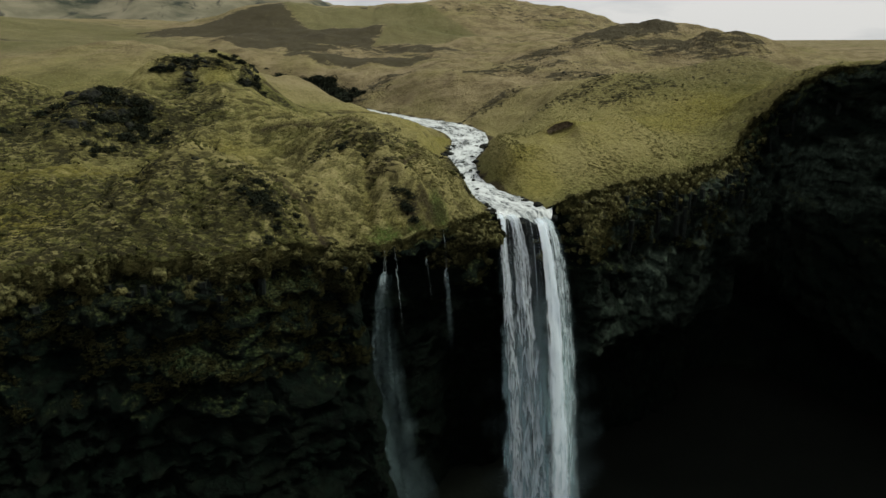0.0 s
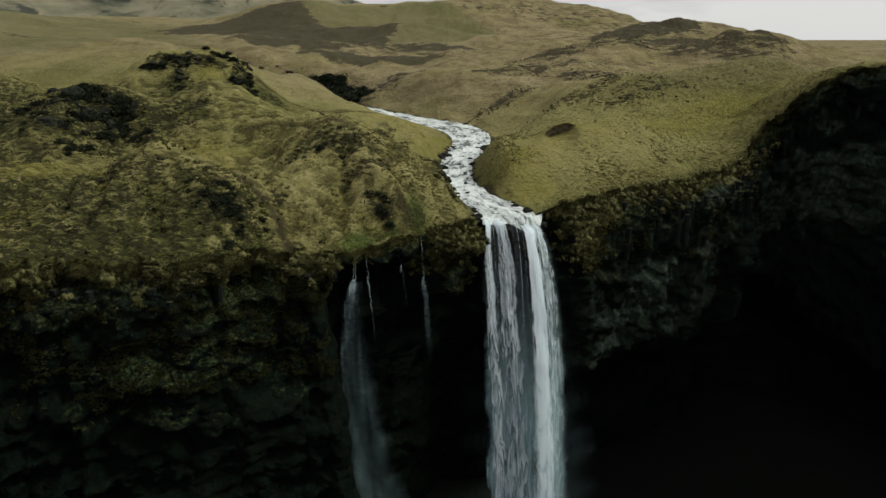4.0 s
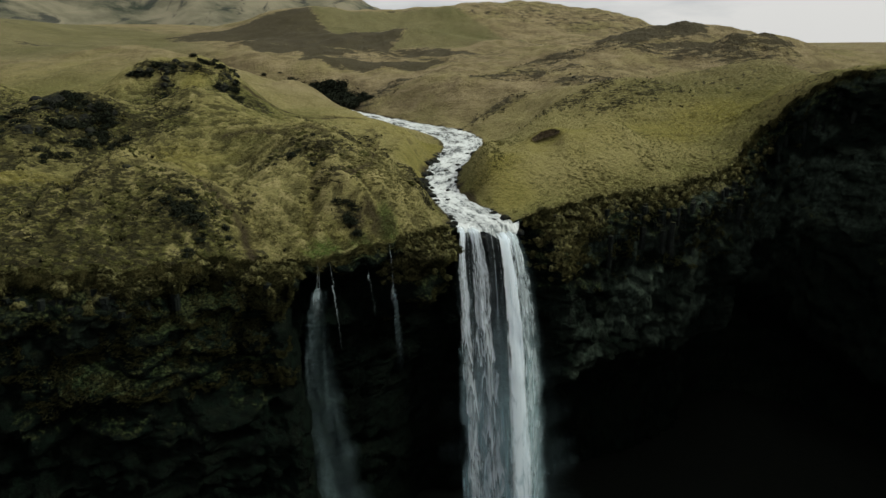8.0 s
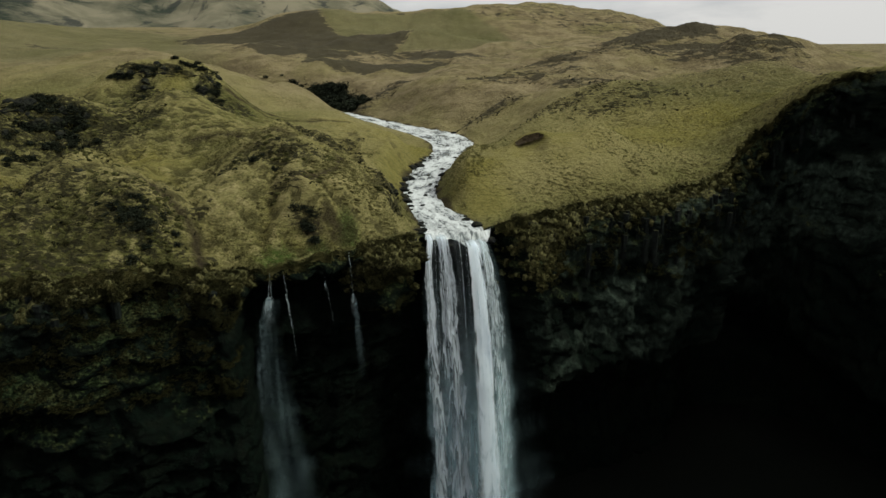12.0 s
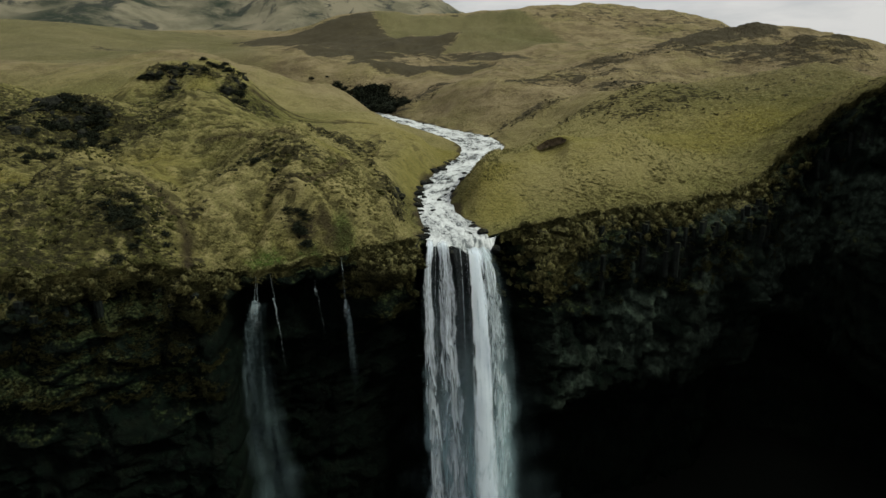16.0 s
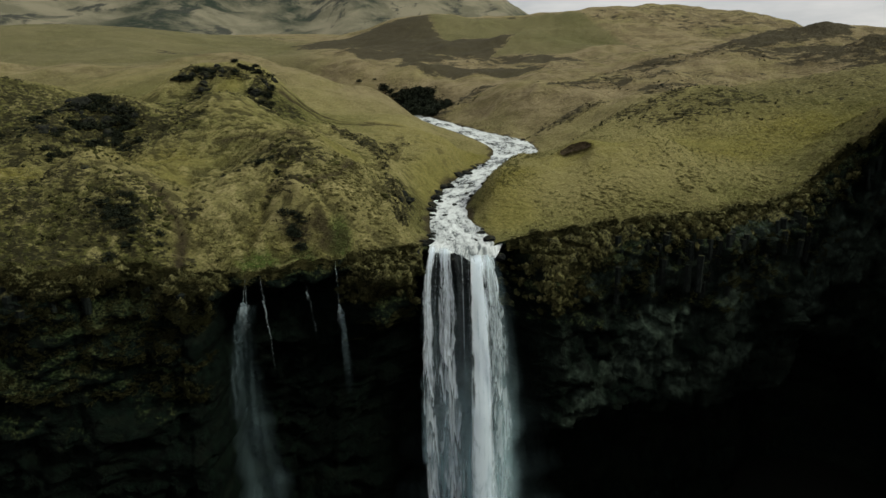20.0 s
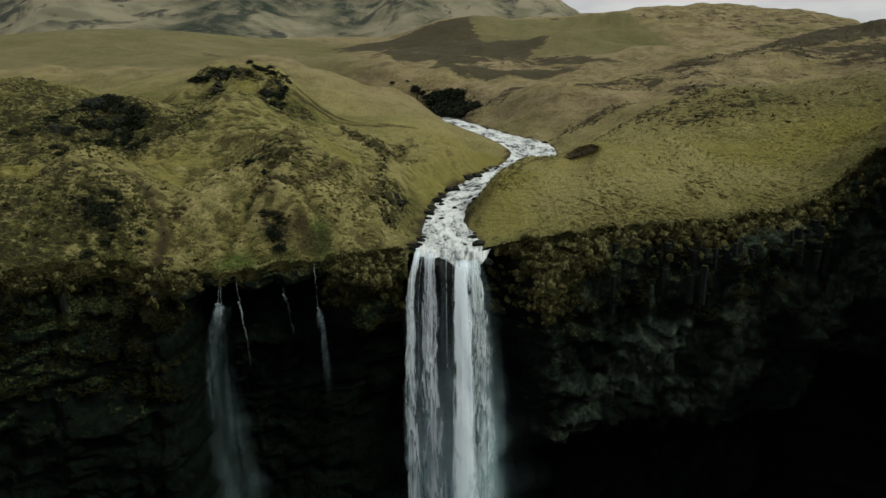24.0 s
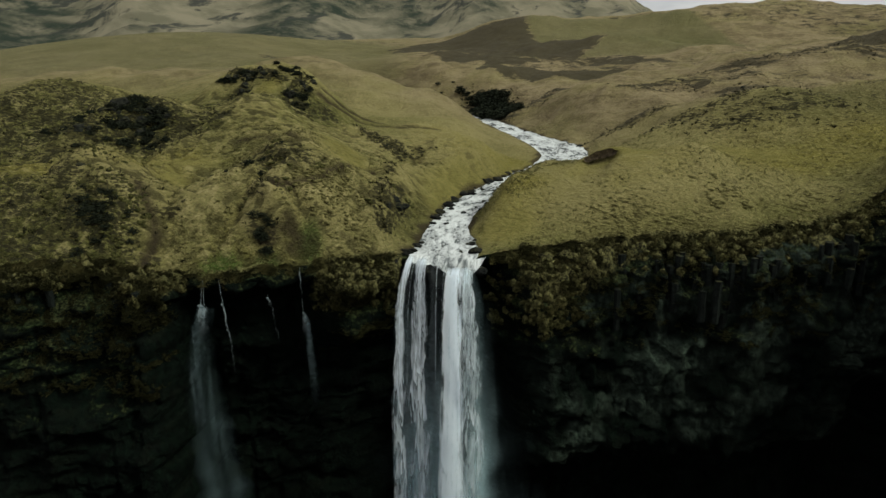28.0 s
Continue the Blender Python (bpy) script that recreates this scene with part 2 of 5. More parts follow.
# ---- materials ----
class Mat:
    """A node material under construction."""

    def __init__(self, name, rough=0.9, metal=0.0):
        self.m = bpy.data.materials.new(name)
        self.m.use_nodes = True
        self.n, self.l = self.m.node_tree.nodes, self.m.node_tree.links
        self.n.clear()
        self.out = self.n.new("ShaderNodeOutputMaterial")
        self.p = self.n.new("ShaderNodeBsdfPrincipled")
        self.p.inputs["Roughness"].default_value, self.p.inputs["Metallic"].default_value = rough, metal
        self.p.inputs["Specular IOR Level"].default_value = 0.25
        self.l.new(self.p.outputs[0], self.out.inputs["Surface"])
        self.pos = self.n.new("ShaderNodeNewGeometry").outputs["Position"]

    def put(self, a, b):
        if isinstance(a, (int, float)):
            b.default_value = a
        elif isinstance(a, tuple):
            b.default_value = (*a, 1) if len(a) == 3 and len(b.default_value) == 4 else a
        else:
            self.l.new(a, b)

    def scaled(self, v, s):
        k = self.n.new("ShaderNodeMapping")
        k.inputs["Scale"].default_value = s
        self.l.new(v, k.inputs["Vector"])
        return k.outputs[0]

    def noise(self, scale, detail=5.0, rough=0.55, at=None, warp=0.0):
        k = self.n.new("ShaderNodeTexNoise")
        k.inputs["Scale"].default_value, k.inputs["Detail"].default_value, k.inputs["Roughness"].default_value, k.inputs["Distortion"].default_value = scale, detail, rough, warp
        self.l.new(at if at is not None else self.pos, k.inputs["Vector"])
        return k.outputs["Fac"]

    def cells(self, scale, at=None, out="Distance"):
        k = self.n.new("ShaderNodeTexVoronoi")
        k.inputs["Scale"].default_value = scale
        self.l.new(at if at is not None else self.pos, k.inputs["Vector"])
        return k.outputs[out]

    def ramp(self, v, a, b, lo=0.0, hi=1.0):
        k = self.n.new("ShaderNodeMapRange")
        k.interpolation_type = "SMOOTHSTEP"
        k.inputs["From Min"].default_value, k.inputs["From Max"].default_value = a, b
        k.inputs["To Min"].default_value, k.inputs["To Max"].default_value = lo, hi
        self.put(v, k.inputs["Value"])
        return k.outputs[0]

    def calc(self, op, a, b=0.0):
        k = self.n.new("ShaderNodeMath")
        k.operation = op
        self.put(a, k.inputs[0]), self.put(b, k.inputs[1])
        return k.outputs[0]

    def mix(self, f, a, b, mode="MIX"):
        k = self.n.new("ShaderNodeMix")
        k.data_type, k.blend_type = "RGBA", mode
        self.put(f, k.inputs[0]), self.put(a, k.inputs[6]), self.put(b, k.inputs[7])
        return k.outputs[2]

    def layer(self, name):
        k = self.n.new("ShaderNodeAttribute")
        k.attribute_name = name
        return k.outputs["Fac"]

    def up(self):
        g, s = self.n.new("ShaderNodeNewGeometry"), self.n.new("ShaderNodeSeparateXYZ")
        self.l.new(g.outputs["Normal"], s.inputs[0])
        return s.outputs["Z"]

    def random(self):
        return self.n.new("ShaderNodeObjectInfo").outputs["Random"]

    def island(self):
        return self.n.new("ShaderNodeNewGeometry").outputs["Random Per Island"]

    def bump(self, height, strength=0.5, distance=0.1, under=None):
        k = self.n.new("ShaderNodeBump")
        k.inputs["Strength"].default_value, k.inputs["Distance"].default_value = strength, distance
        self.put(height, k.inputs["Height"])
        if under is not None:
            self.l.new(under, k.inputs["Normal"])
        self.l.new(k.outputs[0], self.p.inputs["Normal"])
        return k.outputs[0]

    def colour(self, c):
        self.put(c, self.p.inputs["Base Color"])
        return self


def turf_material():
    k = Mat("turf", 0.95)
    k.p.inputs["Specular IOR Level"].default_value = 0.06
    broad, mid, fine = k.noise(0.035, 5, 0.62), k.noise(0.22, 7, 0.66, k.scaled(k.pos, (0.7, 1.0, 1.4))), k.noise(1.3, 6, 0.66)
    dash = k.noise(1.25, 6, 0.68, k.scaled(k.pos, (0.5, 1.0, 1.7)), 0.3)
    dash = k.mix(k.layer("upland"), dash, k.noise(0.30, 8, 0.74, k.scaled(k.pos, (0.5, 1.0, 2.2)), 0.4))
    small = k.noise(2.6, 5, 0.7, k.scaled(k.pos, (0.55, 1, 1.6)), 0.3)
    straw, olive, moss, dead = (0.205, 0.180, 0.068), (0.104, 0.101, 0.030), (0.158, 0.136, 0.028), (0.116, 0.096, 0.040)
    # dry grass on the rises, greener grass where the ground is hollow
    paler = k.calc("ADD", k.calc("ADD", k.calc("MULTIPLY", broad, 0.75), k.calc("MULTIPLY", mid, 0.25)), k.calc("MULTIPLY", k.layer("rise"), 0.10))
    c = k.mix(k.ramp(paler, 0.38, 0.62), olive, straw)
    c = k.mix(k.calc("MULTIPLY", k.ramp(k.noise(0.11, 6, 0.7, k.scaled(k.pos, (0.8, 1, 1.5)), 0.5), 0.50, 0.66), 0.3), c, dead)
    c = k.mix(k.calc("MULTIPLY", k.layer("lush"), k.ramp(mid, 0.3, 0.6, 0.6, 0.85)), c, moss)
    c = k.mix(k.calc("MULTIPLY", k.layer("straw"), k.ramp(mid, 0.3, 0.7, 0.85, 0.4)), c, (0.228, 0.196, 0.082))
    c = k.mix(k.calc("MULTIPLY", k.layer("sedge"), k.ramp(mid, 0.3, 0.65, 0.85, 0.5)), c, k.mix(fine, (0.040, 0.044, 0.012), (0.092, 0.090, 0.026)))
    # the upland behind: browner, in patches
    brown = k.calc("MULTIPLY", k.layer("upland"), k.ramp(k.noise(0.04, 7, 0.7, k.scaled(k.pos, (0.7, 1, 1.5)), 0.4), 0.32, 0.58, 0.45, 0.95))
    c = k.mix(brown, c, k.mix(k.ramp(k.noise(0.16, 6, 0.7, k.scaled(k.pos, (0.6, 1, 1.6))), 0.36, 0.64), (0.120, 0.092, 0.052), (0.232, 0.182, 0.106)))
    meadow = k.mix(k.ramp(k.noise(0.05, 6, 0.65, k.scaled(k.pos, (0.5, 1, 1))), 0.35, 0.65), (0.080, 0.080, 0.033), (0.122, 0.110, 0.053))
    c = k.mix(k.calc("MULTIPLY", k.layer("sward"), 0.85), c, meadow)
    c = k.mix(k.calc("MULTIPLY", k.layer("green"), 0.9), c, (0.046, 0.080, 0.016))
    # pale crowns of the tussocks, dark hollows between them: relief shading put into the colour
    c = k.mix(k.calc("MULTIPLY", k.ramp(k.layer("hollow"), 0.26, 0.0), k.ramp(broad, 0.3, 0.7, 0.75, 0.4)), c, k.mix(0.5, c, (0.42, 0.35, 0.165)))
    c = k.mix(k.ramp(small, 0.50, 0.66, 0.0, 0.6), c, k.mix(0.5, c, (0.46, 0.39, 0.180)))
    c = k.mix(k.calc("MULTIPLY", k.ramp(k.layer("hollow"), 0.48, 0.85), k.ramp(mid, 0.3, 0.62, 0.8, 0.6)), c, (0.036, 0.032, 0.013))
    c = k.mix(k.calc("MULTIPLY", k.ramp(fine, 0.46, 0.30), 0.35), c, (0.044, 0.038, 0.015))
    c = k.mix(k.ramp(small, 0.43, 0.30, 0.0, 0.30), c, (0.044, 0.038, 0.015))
    # short smooth grass without tussocks
    c = k.mix(k.calc("MULTIPLY", k.layer("smooth"), 0.85), c, k.mix(k.ramp(k.noise(0.5, 6, 0.65), 0.3, 0.7), (0.138, 0.124, 0.034), (0.218, 0.188, 0.060)))
    peat = k.mix(k.noise(0.8, 5, 0.7), (0.009, 0.010, 0.006), (0.034, 0.030, 0.015))
    peat = k.mix(k.calc("MULTIPLY", k.layer("upland"), 0.75), peat, k.mix(k.noise(0.35, 6, 0.7), (0.030, 0.027, 0.018), (0.078, 0.066, 0.042)))
    cover = k.calc("ADD", k.calc("ADD", dash, k.calc("MULTIPLY", k.calc("SUBTRACT", mid, 0.5), 0.4)), k.calc("ADD", k.calc("MULTIPLY", k.layer("heath"), 0.20), k.calc("ADD", k.calc("MULTIPLY", k.layer("ploughed"), 0.18), k.calc("MULTIPLY", k.layer("upland"), 0.02))))
    c = k.mix(k.ramp(cover, 0.66, 0.75, 0.0, 0.9), c, peat)
    # sheep tracks along the contours
    rise_z = k.n.new("ShaderNodeSeparateXYZ")
    k.l.new(k.pos, rise_z.inputs[0])
    lap = k.calc("FRACT", k.calc("ADD", k.calc("MULTIPLY", rise_z.outputs["Z"], 1.15), k.calc("MULTIPLY", k.noise(0.22, 5, 0.65), 5.0)))
    tread = k.calc("MULTIPLY", k.ramp(k.calc("ABSOLUTE", k.calc("SUBTRACT", lap, 0.5)), 0.16, 0.02), k.calc("MULTIPLY", k.ramp(k.noise(0.45, 5, 0.7), 0.46, 0.58), k.ramp(k.up(), 0.985, 0.94)))
    c = k.mix(k.calc("MULTIPLY", tread, k.ramp(k.layer("upland"), 0, 1, 0.45, 0.15)), c, (0.038, 0.032, 0.013))
    steep = k.ramp(k.up(), 0.50, 0.28)
    soil = k.mix(k.noise(2.5, 4, 0.6), (0.016, 0.012, 0.008), (0.052, 0.039, 0.023))
    c = k.mix(k.calc("MULTIPLY", steep, k.ramp(mid, 0.3, 0.6, 0.4, 0.95)), c, soil)
    c = k.mix(k.layer("bare"), c, soil)
    # scree, rock and heather of the far massif
    crag = k.noise(0.016, 7, 0.66, k.scaled(k.pos, (2.0, 0.8, 0.25)), 0.6)
    slope = k.mix(k.ramp(k.noise(0.02, 5, 0.6), 0.35, 0.65), (0.195, 0.172, 0.120), (0.118, 0.110, 0.074))
    slope = k.mix(k.ramp(crag, 0.52, 0.62), slope, (0.045, 0.046, 0.038))
    slope = k.mix(k.calc("MULTIPLY", k.layer("crag"), k.ramp(k.noise(0.03, 6, 0.7), 0.35, 0.6, 0.3, 1.0)), slope, (0.022, 0.030, 0.022))
    c = k.mix(k.layer("far"), c, slope)
    k.colour(c)
    tuft = k.cells(1.0, k.scaled(k.pos, (1, 1, 0.3)))
    rise = k.calc("ADD", k.calc("ADD", k.calc("MULTIPLY", fine, 0.8), k.calc("MULTIPLY", dash, 0.8)), k.calc("ADD", k.calc("MULTIPLY", tuft, -0.35), k.calc("MULTIPLY", small, 0.4)))
    k.bump(rise, 1.0, 0.8)
    return k.m


def cliff_material():
    k = Mat("basalt_cliff", 0.75)
    k.p.inputs["Specular IOR Level"].default_value = 0.04
    grain = k.noise(0.9, 8, 0.65)
    band = k.noise(0.16, 5, 0.6, k.scaled(k.pos, (0.7, 0.7, 2.6)))
    pipes = k.noise(0.9, 4, 0.6, k.scaled(k.pos, (1.3, 1.3, 0.12)))
    # near-black base holds the shade of the alcove and the lower face
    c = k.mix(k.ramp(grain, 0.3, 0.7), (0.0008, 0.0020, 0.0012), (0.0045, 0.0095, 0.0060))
    block = k.cells(0.9, k.scaled(k.pos, (1.2, 1.2, 0.45)), "Color")
    # paler rock for the parts that catch light, put into the colour
    paler = k.mix(k.ramp(grain, 0.32, 0.68), (0.006, 0.010, 0.0075), (0.062, 0.086, 0.064))
    paler = k.mix(k.ramp(block, 0.2, 0.8, 0.0, 0.6), paler, (0.020, 0.027, 0.020))
    c = k.mix(k.layer("paler"), c, paler)
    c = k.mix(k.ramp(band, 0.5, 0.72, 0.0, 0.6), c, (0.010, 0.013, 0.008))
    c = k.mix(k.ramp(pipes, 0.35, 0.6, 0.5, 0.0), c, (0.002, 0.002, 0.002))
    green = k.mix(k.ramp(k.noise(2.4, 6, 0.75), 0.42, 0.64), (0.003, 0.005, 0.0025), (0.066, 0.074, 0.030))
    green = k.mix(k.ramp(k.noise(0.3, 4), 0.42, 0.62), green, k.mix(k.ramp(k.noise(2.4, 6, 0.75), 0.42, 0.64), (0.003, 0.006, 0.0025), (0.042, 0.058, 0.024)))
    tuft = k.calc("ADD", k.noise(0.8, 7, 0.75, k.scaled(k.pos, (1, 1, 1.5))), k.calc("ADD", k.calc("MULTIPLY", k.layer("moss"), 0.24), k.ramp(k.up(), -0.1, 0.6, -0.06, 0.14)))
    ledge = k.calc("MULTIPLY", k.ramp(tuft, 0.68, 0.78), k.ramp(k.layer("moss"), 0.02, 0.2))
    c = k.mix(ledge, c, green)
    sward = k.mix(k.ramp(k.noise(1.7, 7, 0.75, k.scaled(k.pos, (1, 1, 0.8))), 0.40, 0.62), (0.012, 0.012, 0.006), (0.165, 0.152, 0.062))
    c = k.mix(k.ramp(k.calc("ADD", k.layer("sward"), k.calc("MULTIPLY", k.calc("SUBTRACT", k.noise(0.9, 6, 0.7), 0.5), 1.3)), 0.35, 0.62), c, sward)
    k.colour(c)
    k.put(k.ramp(grain, 0.3, 0.8, 0.55, 0.9), k.p.inputs["Roughness"])
    k.bump(k.calc("ADD", k.calc("ADD", grain, k.calc("MULTIPLY", k.noise(2.6, 6, 0.7), 0.7)), k.calc("MULTIPLY", pipes, 0.5)), 1.0, 0.8)
    return k.m


def rock_material(name, dark, light, moss=0.0):
    k = Mat(name, 0.8)
    k.p.inputs["Specular IOR Level"].default_value = 0.08
    c = k.mix(k.ramp(k.noise(1.6, 8, 0.65), 0.3, 0.72), dark, light)
    c = k.mix(k.calc("MULTIPLY", k.ramp(k.up(), 0.45, 0.9), k.ramp(k.noise(0.9, 5), 0.4, 0.6, 0, moss)), c, (0.056, 0.053, 0.017))
    c = k.mix(k.calc("MULTIPLY", k.random(), 0.35), c, dark)
    k.colour(c)
    k.bump(k.noise(3.0, 8, 0.7), 0.8, 0.25)
    return k.m


def shrub_material():
    k = Mat("shrub_leaves", 0.85)
    k.p.inputs["Specular IOR Level"].default_value = 0.1
    c = k.mix(k.island(), (0.004, 0.007, 0.004), (0.016, 0.020, 0.010))
    c = k.mix(k.calc("MULTIPLY", k.random(), 0.5), c, (0.017, 0.019, 0.011))
    k.colour(c)
    return k.m


def tussock_material():
    k = Mat("tussock", 0.95)
    k.p.inputs["Specular IOR Level"].default_value = 0.1
    c = k.mix(k.island(), (0.225, 0.202, 0.088), (0.096, 0.092, 0.032))
    k.colour(c)
    return k.m


def river_material():
    """White water over dark, with foam that follows the run of the stream."""
    k = Mat("river_water", 0.25)
    uv = k.n.new("ShaderNodeUVMap").outputs[0]
    run, web = k.noise(1.0, 5, 0.6, k.scaled(uv, (1.0, 0.34, 1)), 1.2), k.noise(1.0, 6, 0.65, k.scaled(uv, (0.8, 0.55, 1)), 0.8)
    pool = k.noise(1.0, 3, 0.5, k.scaled(uv, (0.22, 0.12, 1)))
    body = k.calc("ADD", k.calc("ADD", k.calc("MULTIPLY", run, 0.55), k.calc("MULTIPLY", web, 0.5)), k.calc("MULTIPLY", pool, 0.65))
    foam = k.ramp(k.calc("ADD", body, k.calc("MULTIPLY", k.layer("rapid"), 0.10)), 0.74, 1.0)
    c = k.mix(foam, (0.085, 0.098, 0.100), (0.60, 0.62, 0.62))
    k.colour(c)
    k.put(k.ramp(foam, 0.0, 1.0, 0.15, 0.75), k.p.inputs["Roughness"])
    k.bump(k.calc("ADD", run, web), 0.9, 0.35)
    return k.m


def fall_material(name, cover, fray, tint=(0.88, 0.94, 1.0), fine=1.0, gap=0.30, tongue=0.0):
    """Falling water: white threads and tongues, with gaps that let the dark behind show. cover: how closed it is at the top; fray: how it opens lower down; tongue: how it breaks into pointed clots."""
    k = Mat(name, 0.5)
    uv = k.n.new("ShaderNodeUVMap").outputs[0]
    s = k.n.new("ShaderNodeSeparateXYZ")
    k.l.new(uv, s.inputs[0])
    down = s.outputs["Y"]
    thread = k.noise(1.0, 5, 0.6, k.scaled(uv, (1.7 * fine, 0.05, 1)), 0.35)
    strand = k.noise(1.0, 3, 0.5, k.scaled(uv, (0.8 * fine, 0.018, 1)), 0.2)
    clump = k.noise(1.0, 6, 0.65, k.scaled(uv, (1.0 * fine, 0.24, 1)), 0.9)
    drops = k.noise(1.0, 4, 0.75, k.scaled(uv, (4.0, 1.0, 1)), 0.3)
    deep = k.ramp(down, 3, 32)
    sharp = k.calc("ADD", k.calc("MULTIPLY", thread, 0.52), k.calc("MULTIPLY", drops, 0.50))
    soft = k.calc("ADD", k.calc("MULTIPLY", clump, 0.50), k.calc("MULTIPLY", thread, 0.34))
    blend = k.n.new("ShaderNodeMix")
    k.put(deep, blend.inputs[0]), k.put(sharp, blend.inputs[2]), k.put(soft, blend.inputs[3])
    mixed = k.calc("SUBTRACT", k.calc("ADD", k.calc("ADD", blend.outputs[0], k.calc("MULTIPLY", clump, 0.15)), k.calc("MULTIPLY", strand, 0.36)), k.ramp(down, 3, 32, 0.07, 0.0))
    if tongue:
        front = k.calc("ADD", k.calc("MULTIPLY", down, -0.105), k.calc("MULTIPLY", k.noise(1.0, 4, 0.6, k.scaled(uv, (0.7, 0.05, 1)), 0.8), 5.0))
        tail = k.calc("SUBTRACT", 1.0, k.calc("FRACT", front))
        clot = k.calc("MULTIPLY", k.calc("SUBTRACT", k.calc("MULTIPLY", tail, k.ramp(tail, 1.0, 0.93)), 0.42), k.ramp(down, 6, 26, 0.15 * tongue, tongue))
        mixed = k.calc("ADD", mixed, clot)
    level = k.calc("ADD", k.calc("ADD", k.ramp(down, 0, 55, cover, cover - fray), k.ramp(down, 0.3, 3, 0.10, 0.0)), k.calc("MULTIPLY", k.layer("edge"), -0.45))
    alpha = k.calc("MULTIPLY", k.ramp(k.calc("DIVIDE", k.calc("SUBTRACT", k.calc("ADD", mixed, level), 0.62), k.ramp(down, 4, 40, gap, gap * 2.0)), 0.0, 1.0), k.layer("dim"))
    # bluish shade between the white threads is put into the colour
    c = k.mix(k.ramp(mixed, 0.42, 0.72), (0.42, 0.54, 0.60), tint)
    k.colour(c)
    k.bump(mixed, 0.4, 0.4)
    through_light, both = k.n.new("ShaderNodeBsdfTranslucent"), k.n.new("ShaderNodeMixShader")
    k.l.new(c, through_light.inputs["Color"])
    both.inputs[0].default_value = 0.55
    k.l.new(k.p.outputs[0], both.inputs[1]), k.l.new(through_light.outputs[0], both.inputs[2])
    clear_ = k.n.new("ShaderNodeBsdfTransparent")
    b = k.n.new("ShaderNodeMixShader")
    k.l.new(alpha, b.inputs[0])
    k.l.new(clear_.outputs[0], b.inputs[1]), k.l.new(both.outputs[0], b.inputs[2])
    k.l.new(b.outputs[0], k.out.inputs["Surface"])
    return k.m


def mist_material():
    """Hanging spray: soft and nearly clear."""
    k = Mat("spray", 0.9)
    uv = k.n.new("ShaderNodeUVMap").outputs[0]
    soft = k.noise(1.0, 5, 0.6, k.scaled(uv, (1.1, 0.05, 1)), 0.5)
    alpha = k.calc("MULTIPLY", k.calc("MULTIPLY", k.ramp(soft, 0.25, 0.75, 0.25, 1.0), k.layer("dim")), k.calc("SUBTRACT", 1.0, k.layer("edge")))
    k.colour(k.mix(soft, (0.30, 0.46, 0.50), (0.46, 0.64, 0.68)))
    clear_ = k.n.new("ShaderNodeBsdfTransparent")
    b = k.n.new("ShaderNodeMixShader")
    k.l.new(alpha, b.inputs[0])
    k.l.new(clear_.outputs[0], b.inputs[1]), k.l.new(k.p.outputs[0], b.inputs[2])
    k.l.new(b.outputs[0], k.out.inputs["Surface"])
    return k.m


TURF, CLIFF = turf_material(), cliff_material()
DARK_ROCK = rock_material("wet_basalt", (0.003, 0.0035, 0.0035), (0.015, 0.016, 0.016), 0.3)
BROWN_ROCK = rock_material("weathered_rock", (0.005, 0.006, 0.005), (0.022, 0.023, 0.018), 0.6)
LEAVES, GRASS, STREAM = shrub_material(), tussock_material(), river_material()


# ---- building helpers ----
def sheet(name, verts, cols, rows, material, layers=None, uv=None, smooth=True, parent=None):
    """A grid of cols x rows points as one mesh, with named layers of numbers on its points."""
    i = np.arange(cols * rows).reshape(rows, cols)
    faces = np.stack([i[:-1, :-1], i[:-1, 1:], i[1:, 1:], i[1:, :-1]], -1).reshape(-1, 4)
    me = bpy.data.meshes.new(name)
    me.vertices.add(len(verts)), me.loops.add(faces.size), me.polygons.add(len(faces))
    me.vertices.foreach_set("co", np.asarray(verts, np.float32).ravel())
    me.loops.foreach_set("vertex_index", faces.astype(np.int32).ravel())
    me.polygons.foreach_set("loop_start", np.arange(0, faces.size, 4, dtype=np.int32))
    me.polygons.foreach_set("use_smooth", np.full(len(faces), smooth))
    for key, values in (layers or {}).items():
        me.attributes.new(key, "FLOAT", "POINT").data.foreach_set("value", np.asarray(values, np.float32).ravel())
    if uv is not None:
        me.uv_layers.new(name="run").data.foreach_set("uv", np.asarray(uv, np.float32)[faces.ravel()].ravel())
    me.update(calc_edges=True)
    me.materials.append(material)
    ob = new(name, me)
    ob.parent = parent
    return ob


def spaced(parts):
    """Steps along a line: (start, end, step, growth) runs, joined."""
    out = []
    for a, b, step, grow in parts:
        x = a
        while x < b - 1e-6:
            out.append(x)
            x, step = x + step, max(step * grow, 0.3)
    return np.array(out + [parts[-1][1]])


def patch_mask(rows, x, y, seed, soft=0.35):
    """Cover of a kind of plant, by ovals (x, y, length, width, turn) with ragged edges."""
    m = np.zeros(np.shape(x))
    rag = fbm(x / 9, y / 9, 0, 4, seed) * 0.28
    for px, py, a, b, turn in rows:
        c, s = math.cos(radians(turn)), math.sin(radians(turn))
        u, w = ((x - px) * c + (y - py) * s) / a, ((y - py) * c - (x - px) * s) / b
        m = np.maximum(m, 1 - ease(1 - soft, 1 + soft, np.sqrt(u * u + w * w) + rag))
    return m


